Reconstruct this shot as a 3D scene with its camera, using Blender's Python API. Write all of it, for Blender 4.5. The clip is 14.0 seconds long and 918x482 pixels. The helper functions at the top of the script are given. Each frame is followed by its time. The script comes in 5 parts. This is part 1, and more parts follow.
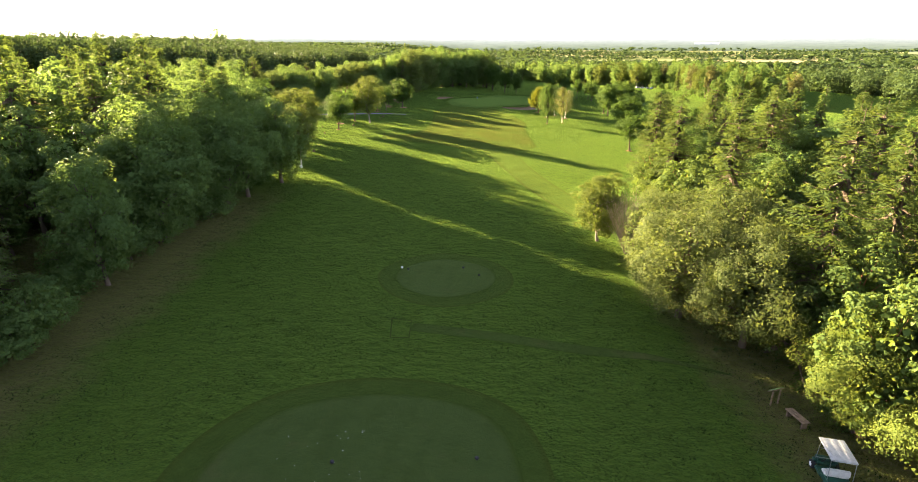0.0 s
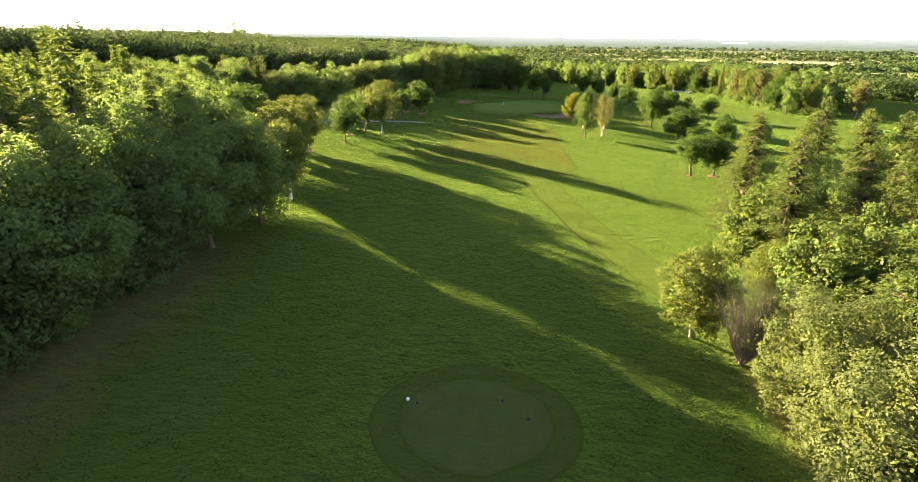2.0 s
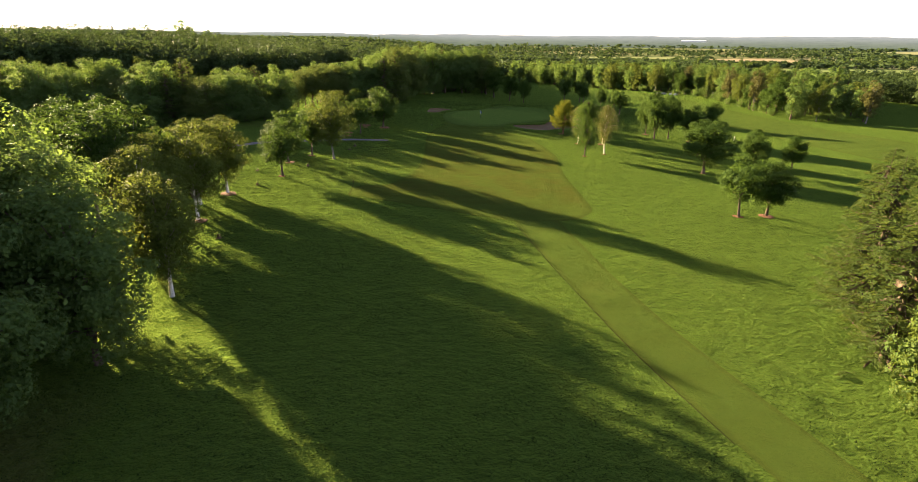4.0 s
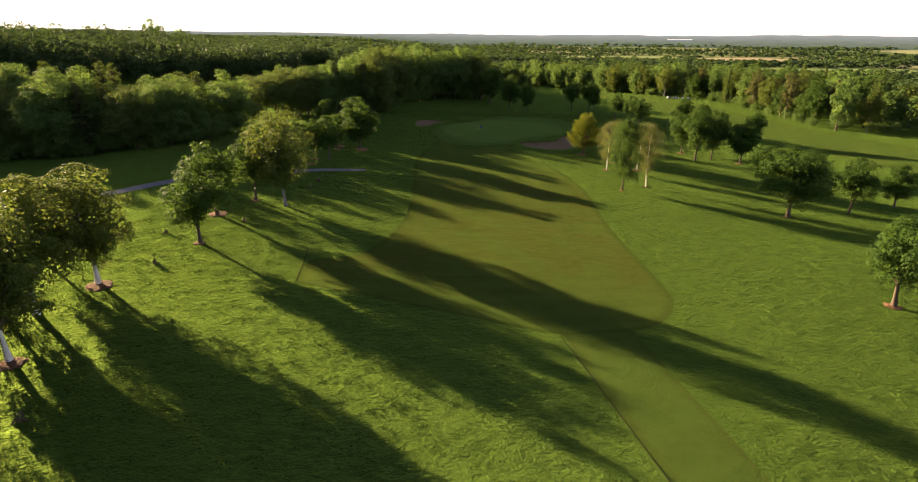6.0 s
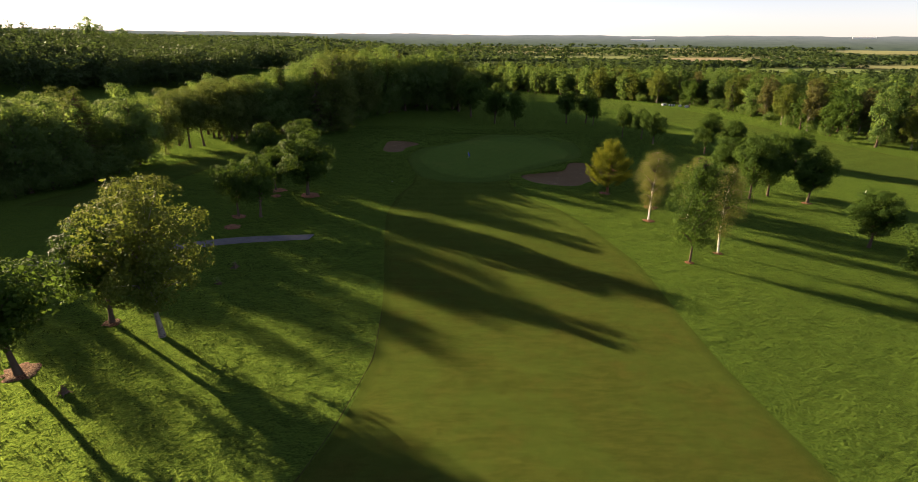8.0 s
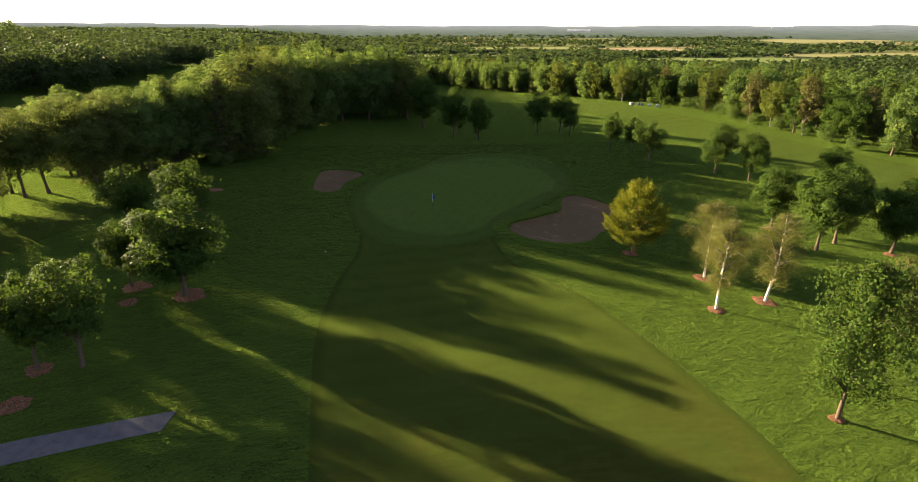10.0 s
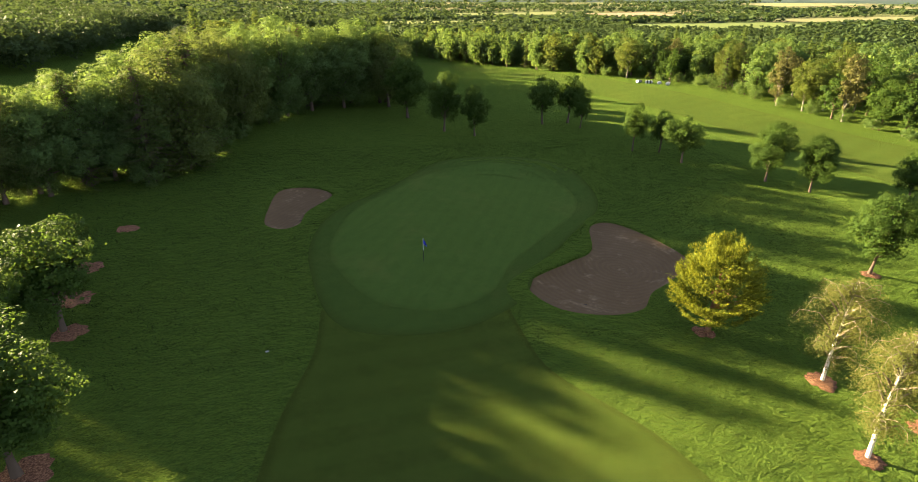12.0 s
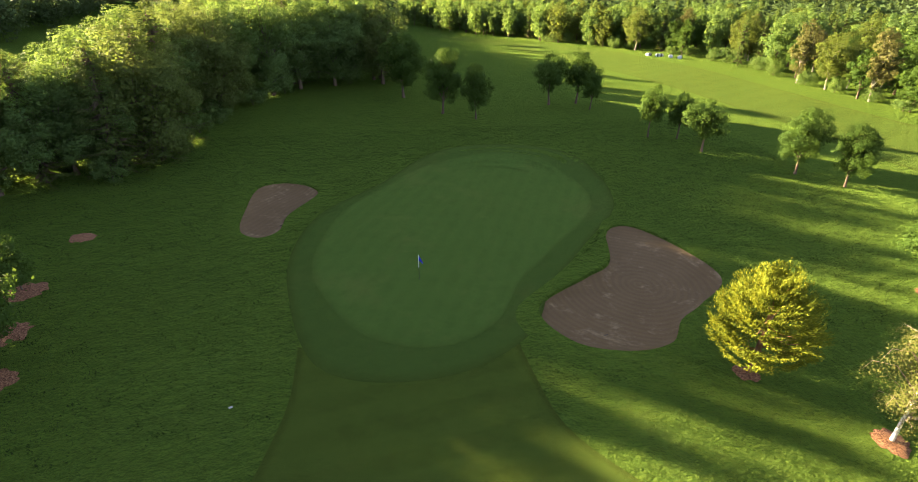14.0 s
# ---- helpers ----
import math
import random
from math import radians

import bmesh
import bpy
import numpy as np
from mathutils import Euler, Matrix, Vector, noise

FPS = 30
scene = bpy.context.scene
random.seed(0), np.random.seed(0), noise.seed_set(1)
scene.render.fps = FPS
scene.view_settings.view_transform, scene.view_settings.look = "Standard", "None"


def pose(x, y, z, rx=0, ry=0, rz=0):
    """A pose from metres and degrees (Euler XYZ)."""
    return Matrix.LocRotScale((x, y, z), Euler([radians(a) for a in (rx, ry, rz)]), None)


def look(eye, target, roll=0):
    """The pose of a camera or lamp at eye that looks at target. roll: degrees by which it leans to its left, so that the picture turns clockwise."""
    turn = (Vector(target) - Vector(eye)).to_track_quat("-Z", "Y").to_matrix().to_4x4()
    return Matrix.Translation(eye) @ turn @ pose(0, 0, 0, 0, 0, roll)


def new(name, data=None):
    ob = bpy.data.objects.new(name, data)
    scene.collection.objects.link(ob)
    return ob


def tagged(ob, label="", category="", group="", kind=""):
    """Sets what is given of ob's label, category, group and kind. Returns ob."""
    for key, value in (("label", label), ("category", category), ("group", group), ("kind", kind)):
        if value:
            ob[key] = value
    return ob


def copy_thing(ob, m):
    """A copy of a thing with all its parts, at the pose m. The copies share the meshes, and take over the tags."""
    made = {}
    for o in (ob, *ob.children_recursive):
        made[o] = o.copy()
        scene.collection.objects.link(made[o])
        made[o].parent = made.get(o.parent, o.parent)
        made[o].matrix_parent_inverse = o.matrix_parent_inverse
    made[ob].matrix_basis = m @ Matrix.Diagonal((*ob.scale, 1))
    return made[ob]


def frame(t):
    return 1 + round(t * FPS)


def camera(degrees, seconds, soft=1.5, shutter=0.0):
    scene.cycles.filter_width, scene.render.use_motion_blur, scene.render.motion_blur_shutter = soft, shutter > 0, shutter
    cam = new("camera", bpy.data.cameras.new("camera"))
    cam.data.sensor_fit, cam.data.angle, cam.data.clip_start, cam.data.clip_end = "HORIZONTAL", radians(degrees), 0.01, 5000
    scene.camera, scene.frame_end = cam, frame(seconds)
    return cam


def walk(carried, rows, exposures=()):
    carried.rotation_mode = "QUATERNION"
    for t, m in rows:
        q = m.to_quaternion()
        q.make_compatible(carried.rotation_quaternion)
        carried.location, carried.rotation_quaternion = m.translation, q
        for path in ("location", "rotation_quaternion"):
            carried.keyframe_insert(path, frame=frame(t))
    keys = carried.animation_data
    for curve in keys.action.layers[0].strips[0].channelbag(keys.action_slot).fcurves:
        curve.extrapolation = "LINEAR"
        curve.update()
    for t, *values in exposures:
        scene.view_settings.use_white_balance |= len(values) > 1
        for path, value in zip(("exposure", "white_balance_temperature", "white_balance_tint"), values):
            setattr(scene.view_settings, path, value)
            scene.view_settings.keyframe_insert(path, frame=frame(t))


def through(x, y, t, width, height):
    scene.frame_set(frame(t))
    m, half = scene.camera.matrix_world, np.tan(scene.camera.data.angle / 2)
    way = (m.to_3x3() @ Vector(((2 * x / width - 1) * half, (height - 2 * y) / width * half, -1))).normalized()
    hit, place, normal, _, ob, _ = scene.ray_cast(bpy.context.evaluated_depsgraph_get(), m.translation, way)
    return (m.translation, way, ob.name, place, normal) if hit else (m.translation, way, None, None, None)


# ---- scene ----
cam = camera(81.6, 14.0, 0.55)
METRES, EYE, TILT, LEAN, TURN = 155.0, 17.0, -20.4, 0.0, 0.0
EXPOSURES = ((0, 4.0, 6600, 20), (1.5, 3.98, 6600, 21), (3, 3.38, 6600, 22), (5.5, 2.68, 6600, 22), (8, 2.26, 6600, 22), (11, 3.1, 6600, 20), (14, 3.85, 6600, 18))
ROWS = [
    (0.0, 0.0, 0.0, 0.0, 0.0, 0.0, -0.0),
    (0.5, 0.0001, 0.0215, 0.0089, 0.96, -0.07, -0.5),
    (1.0, -0.0015, 0.0484, 0.0196, 1.62, -0.13, -1.01),
    (1.5, -0.0047, 0.0774, 0.0314, 2.14, -0.23, -1.34),
    (2.0, -0.0092, 0.1125, 0.0461, 1.81, -0.33, -1.36),
    (2.5, -0.0129, 0.1485, 0.06, 0.48, -0.35, -0.84),
    (3.0, -0.0172, 0.1897, 0.0764, -0.51, -0.45, -0.44),
    (5.5, -0.0276, 0.3897, 0.1483, -2.58, -0.49, 0.52),
    (6.0, -0.0297, 0.4337, 0.165, -2.92, -0.53, 0.63),
    (6.5, -0.0317, 0.4746, 0.1805, -3.23, -0.55, 0.67),
    (7.0, -0.0329, 0.519, 0.1973, -4.04, -0.56, 1.0),
    (7.5, -0.0345, 0.5602, 0.2135, -5.1, -0.58, 1.4),
    (8.0, -0.0362, 0.6057, 0.2309, -6.25, -0.6, 1.81),
    (8.5, -0.0368, 0.6475, 0.2467, -7.79, -0.62, 2.41),
    (11.0, -0.0193, 0.8344, 0.3243, -13.5, -3.41, 4.92),
    (11.5, -0.0142, 0.8588, 0.3353, -13.65, -4.41, 4.97),
    (12.0, -0.0091, 0.8826, 0.3461, -13.57, -5.14, 4.95),
    (12.5, -0.0055, 0.9021, 0.3546, -13.4, -5.85, 4.83),
    (13.0, -0.0022, 0.9186, 0.3623, -13.27, -6.66, 4.7),
    (13.5, -0.0001, 0.9243, 0.3652, -13.2, -7.48, 4.63),
    (14.0, 0.0016, 0.9248, 0.3653, -13.7, -8.33, 4.85),
]
walk(cam, [(t, pose(0, 0, EYE, TILT, LEAN, TURN) @ pose(METRES * x, METRES * y, METRES * z, 90 + pitch, roll, yaw)) for t, x, y, z, yaw, pitch, roll in ROWS], EXPOSURES)

# ---- light ----
SUN_AZ, SUN_EL = 48.3, 11.6          # degrees to the left of +y, and above the horizon
sun_from = Vector((-math.sin(radians(SUN_AZ)) * math.cos(radians(SUN_EL)), math.cos(radians(SUN_AZ)) * math.cos(radians(SUN_EL)), math.sin(radians(SUN_EL))))
world = bpy.data.worlds.new("sky")
scene.world = world
world.use_nodes = True
sky = world.node_tree.nodes.new("ShaderNodeTexSky")
sky.sky_type, sky.sun_disc = "NISHITA", False
sky.sun_elevation, sky.sun_rotation = radians(SUN_EL), radians(-SUN_AZ)
sky.altitude, sky.air_density, sky.dust_density, sky.ozone_density = 60, 0.8, 0.25, 1.0
background = world.node_tree.nodes["Background"]
background.inputs["Strength"].default_value = 0.05
pale = world.node_tree.nodes.new("ShaderNodeHueSaturation")   # a hazy morning: the sky is nearly white
pale.inputs["Saturation"].default_value = 0.6
pale.inputs["Value"].default_value = 0.87
world.node_tree.links.new(sky.outputs["Color"], pale.inputs["Color"])
cool = world.node_tree.nodes.new("ShaderNodeMix")
cool.data_type, cool.blend_type = "RGBA", "MULTIPLY"
cool.inputs[0].default_value = 1.0
cool.inputs[7].default_value = (0.98, 0.99, 1.08, 1)
world.node_tree.links.new(pale.outputs["Color"], cool.inputs[6])
world.node_tree.links.new(cool.outputs[2], background.inputs["Color"])
sun = new("sun", bpy.data.lights.new("sun", "SUN"))
sun.data.energy, sun.data.angle, sun.data.color = 5.0, radians(0.6), (1.0, 0.82, 0.47)
sun.matrix_world = look(sun_from * 400, (0, 0, 0))


# ---- materials ----
class Shader:
    """A node material under construction."""

    def __init__(self, name):
        self.mat = bpy.data.materials.new(name)
        self.mat.use_nodes = True
        self.tree = self.mat.node_tree
        self.bsdf = self.tree.nodes["Principled BSDF"]
        self.out = self.tree.nodes["Material Output"]
        self.position = self.tree.nodes.new("ShaderNodeNewGeometry").outputs["Position"]

    def node(self, kind, **inputs):
        n = self.tree.nodes.new(kind)
        for key, value in inputs.items():
            self.put(n.inputs[key.replace("_", " ")], value)
        return n

    def put(self, socket, value):
        if isinstance(value, bpy.types.NodeSocket):
            self.tree.links.new(value, socket)
        else:
            socket.default_value = value

    def noise(self, scale, detail=4.0, rough=0.6, vector=None):
        return self.node("ShaderNodeTexNoise", Vector=vector or self.position, Scale=scale, Detail=detail, Roughness=rough).outputs["Fac"]

    def stretch(self, sx, sy, sz=1.0, turn=0.0):
        n = self.node("ShaderNodeMapping", Vector=self.position)
        n.inputs["Scale"].default_value = (sx, sy, sz)
        n.inputs["Rotation"].default_value = (0, 0, radians(turn))
        return n.outputs["Vector"]

    def span(self, value, a, b, lo=0.0, hi=1.0):
        n = self.node("ShaderNodeMapRange", Value=value)
        n.interpolation_type = "SMOOTHSTEP"
        for key, v in (("From Min", a), ("From Max", b), ("To Min", lo), ("To Max", hi)):
            n.inputs[key].default_value = v
        return n.outputs["Result"]

    def mix(self, fac, a, b, mode="MIX"):
        n = self.tree.nodes.new("ShaderNodeMix")
        n.data_type, n.blend_type = "RGBA", mode
        self.put(n.inputs[0], fac)
        self.put(n.inputs[6], a if isinstance(a, bpy.types.NodeSocket) else (*a, 1))
        self.put(n.inputs[7], b if isinstance(b, bpy.types.NodeSocket) else (*b, 1))
        return n.outputs[2]

    def ramp(self, fac, *stops):
        n = self.node("ShaderNodeValToRGB", Fac=fac)
        e = n.color_ramp.elements
        while len(e) < len(stops):
            e.new(0.5)
        for el, (at, col) in zip(e, stops):
            el.position, el.color = at, (*col, 1)
        return n.outputs["Color"]

    def maths(self, op, a, b=0.0):
        n = self.tree.nodes.new("ShaderNodeMath")
        n.operation = op
        self.put(n.inputs[0], a)
        self.put(n.inputs[1], b)
        return n.outputs[0]

    def bump(self, height, distance, strength=1.0, base=None):
        n = self.node("ShaderNodeBump", Height=height, Distance=distance, Strength=strength)
        if base:
            self.tree.links.new(base, n.inputs["Normal"])
        return n.outputs["Normal"]

    def fuzz(self, weight, rough, tint):
        """The sheen of countless fine blades under a low sun."""
        for key, v in (("Sheen Weight", weight), ("Sheen Roughness", rough), ("Sheen Tint", (*tint, 1))):
            self.bsdf.inputs[key].default_value = v

    def finish(self, color, rough, normal=None, metal=0.0, spec=0.3):
        self.put(self.bsdf.inputs["Base Color"], color if isinstance(color, bpy.types.NodeSocket) else (*color, 1))
        self.put(self.bsdf.inputs["Roughness"], rough)
        self.bsdf.inputs["Metallic"].default_value = metal
        self.bsdf.inputs["Specular IOR Level"].default_value = spec
        if normal:
            self.tree.links.new(normal, self.bsdf.inputs["Normal"])
        return self.mat

    def onward(self, share, tint, rough, normal):
        """Light that slants through and off countless blades and goes on, away from the sun, tinted by them."""
        g = self.node("ShaderNodeBsdfGlossy", Color=(*tint, 1), Roughness=rough, Normal=normal)
        m = self.node("ShaderNodeMixShader", Fac=share)
        self.tree.links.new(self.bsdf.outputs[0], m.inputs[1])
        self.tree.links.new(g.outputs[0], m.inputs[2])
        self.tree.links.new(m.outputs[0], self.out.inputs["Surface"])
        return self.mat


def grass(name, dark, mid, light, dry, dry_amount, tuft, relief, stripes=None, fuzz=0.1, contrast=0.2, parched=None):
    """Turf: patches at two scales, dry spots, tufts as relief; stripes: (width, direction in degrees) of the mower."""
    s = Shader(name)
    big = s.noise(0.06, 4, 0.6)
    small = s.noise(0.9, 5, 0.7)
    fine = s.noise(tuft, 6, 0.75)
    col = s.ramp(fine, (0.38, dark), (0.5, mid), (0.62, light))
    col = s.mix(s.span(big, 0.35, 0.7, 0.0, 0.55), col, mid)
    col = s.mix(s.maths("MULTIPLY", s.span(small, 0.52, 0.75), dry_amount), col, dry)
    col = s.mix(s.span(s.noise(0.13, 5, 0.7), 0.52, 0.68, 0.0, dry_amount), col, dry)
    col = s.mix(s.span(s.noise(0.5, 5, 0.75), 0.46, 0.62, 0.0, 0.5), col, dark)
    col = s.mix(s.span(s.noise(2.3, 5, 0.8), 0.5, 0.66, 0.0, 0.4), col, light)
    if stripes:
        w, turn = stripes
        n = s.node("ShaderNodeTexWave", Vector=s.stretch(1, 1, 1, turn), Scale=0.314 / w, Distortion=1.2, Detail=2.0)
        n.inputs["Detail Scale"].default_value = 0.3
        col = s.mix(s.maths("MULTIPLY", s.span(n.outputs["Fac"], 0.3, 0.7), contrast), col, light)
    if parched:
        along = s.node("ShaderNodeSeparateXYZ", Vector=s.position).outputs[1]
        bare = s.maths("MULTIPLY", s.span(s.noise(0.22, 5, 0.72), 0.4, 0.6, 0.35, 0.85), s.maths("MULTIPLY", s.span(along, 142, 166, 1.0, 0.0), s.span(along, 104, 122)))
        burnt = s.mix(s.span(s.noise(1.3, 6, 0.8, s.stretch(0.5, 1.5, 1, 8)), 0.38, 0.62), tuple(0.45 * c for c in parched), parched)
        burnt = s.mix(s.span(s.noise(0.4, 5, 0.75), 0.54, 0.68, 0.0, 0.7), burnt, (1.15 * parched[0], 0.8 * parched[1], parched[2]))
        col = s.mix(bare, col, burnt)
    edge = s.node("ShaderNodeAttribute")
    edge.attribute_name = "cut"
    ragged = s.maths("ADD", edge.outputs["Fac"], s.maths("MULTIPLY", s.maths("SUBTRACT", s.noise(1.1, 4, 0.7), 0.5), 0.5))
    col = s.mix(s.span(ragged, 0.1, 0.9), (0.021, 0.043, 0.009), col)
    lumps = s.maths("ADD", s.maths("MULTIPLY", s.noise(0.8, 2, 0.5), 1.2), s.maths("ADD", s.noise(4.0, 5, 0.8), s.noise(tuft, 5, 0.8)))
    s.fuzz(fuzz, 0.4, (0.50, 0.58, 0.10))
    normal = s.bump(lumps, relief)
    s.finish(col, 0.95, normal, spec=0.0)
    return s.onward(0.036, (0.40, 0.52, 0.10), 0.55, normal)


def leaves(name, stops, through, glow=0.3, rough=0.65, spec=0.04):
    """Foliage: waxy leaves of slightly differing tone, each tree a shade of its own; part of the light passes through."""
    s = Shader(name)
    isl = s.tree.nodes.new("ShaderNodeNewGeometry").outputs["Random Per Island"]
    own = s.tree.nodes.new("ShaderNodeObjectInfo").outputs["Random"]
    col = s.ramp(isl, (0.0, stops[1]), (0.75, stops[2]), (1.0, stops[3]))
    col = s.mix(s.span(own, 0, 1, 0.0, 0.55), col, stops[1])
    col = s.mix(s.span(s.noise(0.55, 3), 0.42, 0.66, 0.0, 0.5), col, stops[2])
    col = s.mix(s.span(s.noise(1.7, 2), 0.5, 0.7, 0.0, 0.35), col, stops[0])
    s.finish(col, rough, spec=spec)
    t = s.node("ShaderNodeBsdfTranslucent", Color=s.mix(0.65, col, through))
    m = s.node("ShaderNodeMixShader", Fac=glow)
    s.tree.links.new(s.bsdf.outputs[0], m.inputs[1])
    s.tree.links.new(t.outputs[0], m.inputs[2])
    s.tree.links.new(m.outputs[0], s.out.inputs["Surface"])
    return s.mat


def bark(name, a, b, marks=None):
    s = Shader(name)
    col = s.mix(s.noise(3.0, 5, 0.7, s.stretch(1, 1, 0.25)), a, b)
    if marks:
        col = s.mix(s.span(s.noise(5.0, 4, 0.7, s.stretch(0.5, 0.5, 2.2)), 0.58, 0.64), col, marks)
    return s.finish(col, 0.9, s.bump(s.noise(14.0, 4, 0.7, s.stretch(1, 1, 0.3)), 0.03), spec=0.2)


FAIRWAY = grass("fairway_turf", (0.021, 0.046, 0.010), (0.036, 0.074, 0.014), (0.052, 0.098, 0.019), (0.058, 0.076, 0.018), 0.35, 16.0, 0.9, (2.6, 84), 0.16, contrast=0.35, parched=(0.058, 0.057, 0.015))
GREEN = grass("green_turf", (0.023, 0.056, 0.012), (0.031, 0.070, 0.015), (0.044, 0.090, 0.019), (0.059, 0.081, 0.021), 0.6, 14.0, 0.1, (1.4, 30), contrast=0.22)
COLLAR = grass("collar_turf", (0.019, 0.049, 0.011), (0.026, 0.061, 0.014), (0.036, 0.076, 0.016), (0.053, 0.068, 0.019), 0.4, 11.0, 0.2, (1.8, 60), contrast=0.16)
TEE = grass("tee_turf", (0.020, 0.038, 0.012), (0.032, 0.056, 0.018), (0.043, 0.070, 0.023), (0.056, 0.058, 0.025), 0.5, 12.0, 0.15, (1.6, 12), contrast=0.2)
APRON = grass("tee_apron_turf", (0.013, 0.037, 0.009), (0.024, 0.060, 0.013), (0.036, 0.078, 0.018), (0.048, 0.060, 0.020), 0.4, 9.0, 0.5, (1.8, 60), 0.16)
WORN = grass("worn_turf", (0.016, 0.034, 0.008), (0.024, 0.046, 0.011), (0.035, 0.056, 0.017), (0.059, 0.054, 0.024), 0.6, 6.0, 0.12)
MOWN = grass("mown_rough", (0.015, 0.039, 0.008), (0.026, 0.062, 0.012), (0.038, 0.082, 0.017), (0.048, 0.066, 0.017), 0.4, 9.0, 0.6, (5.0, 70), 0.18, contrast=0.3)
TUFT = leaves("grass_tufts", ((0.010, 0.024, 0.005), (0.015, 0.034, 0.007), (0.020, 0.044, 0.008), (0.029, 0.053, 0.010)), (0.063, 0.107, 0.016), 0.16, 0.6, 0.03)
LEAF_GREEN = leaves("green_leaves", ((0.014, 0.032, 0.006), (0.024, 0.050, 0.009), (0.037, 0.070, 0.013), (0.062, 0.100, 0.019)), (0.16, 0.26, 0.03), 0.27)
LEAF_DARK = leaves("dark_leaves", ((0.026, 0.055, 0.019), (0.044, 0.086, 0.029), (0.073, 0.123, 0.036), (0.121, 0.172, 0.046)), (0.264, 0.374, 0.055), 0.42)
LEAF_OLIVE = leaves("olive_leaves", ((0.025, 0.041, 0.009), (0.043, 0.066, 0.012), (0.066, 0.090, 0.017), (0.111, 0.128, 0.027)), (0.30, 0.36, 0.05), 0.28)
LEAF_BIRCH = leaves("birch_leaves", ((0.036, 0.046, 0.013), (0.058, 0.069, 0.018), (0.090, 0.098, 0.026), (0.144, 0.144, 0.044)), (0.30, 0.32, 0.06))
LEAF_BELT = leaves("belt_leaves", ((0.029, 0.045, 0.014), (0.045, 0.069, 0.019), (0.064, 0.089, 0.024), (0.086, 0.106, 0.030)), (0.227, 0.286, 0.050), 0.4)
LEAF_RUSSET = leaves("russet_leaves", ((0.036, 0.040, 0.014), (0.056, 0.060, 0.020), (0.086, 0.086, 0.028), (0.125, 0.118, 0.040)), (0.26, 0.25, 0.06), 0.3)
LEAF_SILVER = leaves("silver_leaves", ((0.025, 0.041, 0.012), (0.044, 0.063, 0.017), (0.073, 0.093, 0.029), (0.170, 0.183, 0.093)), (0.24, 0.29, 0.05))
LEAF_GOLD = leaves("golden_foliage", ((0.026, 0.046, 0.006), (0.050, 0.076, 0.009), (0.115, 0.135, 0.012), (0.33, 0.31, 0.025)), (0.36, 0.38, 0.03), 0.2)
NEEDLE_LARCH = leaves("larch_needles", ((0.018, 0.034, 0.010), (0.030, 0.052, 0.013), (0.048, 0.074, 0.017), (0.080, 0.102, 0.024)), (0.22, 0.28, 0.04), 0.28)
# Kept darker than LEAF_DARK: far woods' backlit shade is put into the colour.
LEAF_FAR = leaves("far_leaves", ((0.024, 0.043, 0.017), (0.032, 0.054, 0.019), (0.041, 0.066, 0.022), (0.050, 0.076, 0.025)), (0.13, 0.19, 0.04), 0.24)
NEEDLE_DARK = leaves("spruce_needles", ((0.024, 0.046, 0.015), (0.042, 0.073, 0.020), (0.068, 0.106, 0.026), (0.116, 0.152, 0.040)), (0.220, 0.286, 0.033))
BARK = bark("brown_bark", (0.05, 0.035, 0.024), (0.13, 0.095, 0.065))
BARK_BIRCH = bark("birch_bark", (0.62, 0.56, 0.48), (0.78, 0.73, 0.66), (0.05, 0.04, 0.035))
BARK_GREY = bark("grey_bark", (0.13, 0.115, 0.095), (0.26, 0.235, 0.20), (0.05, 0.04, 0.035))
BARK_TWIG = bark("twig_bark", (0.14, 0.11, 0.08), (0.27, 0.22, 0.16))
BARK_RED = bark("reddish_bark", (0.12, 0.06, 0.03), (0.26, 0.14, 0.07))


def sand_material():
    s = Shader("bunker_sand")
    where = s.node("ShaderNodeMapping", Vector=s.position)
    where.inputs["Location"].default_value = (-24.5, -187.0, 0)
    rake = s.node("ShaderNodeTexWave", Vector=where.outputs["Vector"], Scale=0.55, Distortion=16.0, Detail=3.0)
    rake.wave_type, rake.rings_direction = "RINGS", "Z"
    rake.inputs["Detail Scale"].default_value = 0.12
    col = s.mix(s.noise(0.5, 5, 0.65), (0.086, 0.057, 0.026), (0.132, 0.090, 0.044))
    col = s.mix(s.span(s.noise(0.35, 6, 0.8), 0.52, 0.66, 0, 0.7), col, (0.225, 0.168, 0.096))
    col = s.mix(s.span(rake.outputs["Fac"], 0.3, 0.7, 0.0, 0.24), col, (0.072, 0.048, 0.028))
    hgt = s.maths("ADD", s.maths("MULTIPLY", rake.outputs["Fac"], 0.15), s.noise(12.0, 5, 0.7))
    return s.finish(col, 0.95, s.bump(hgt, 0.05), spec=0.1)


def mulch_material():
    s = Shader("bark_mulch")
    col = s.ramp(s.noise(9.0, 4, 0.8), (0.36, (0.045, 0.022, 0.012)), (0.5, (0.150, 0.072, 0.038)), (0.64, (0.30, 0.17, 0.095)))
    return s.finish(col, 0.95, s.bump(s.noise(16.0, 4, 0.8), 0.05), spec=0.1)


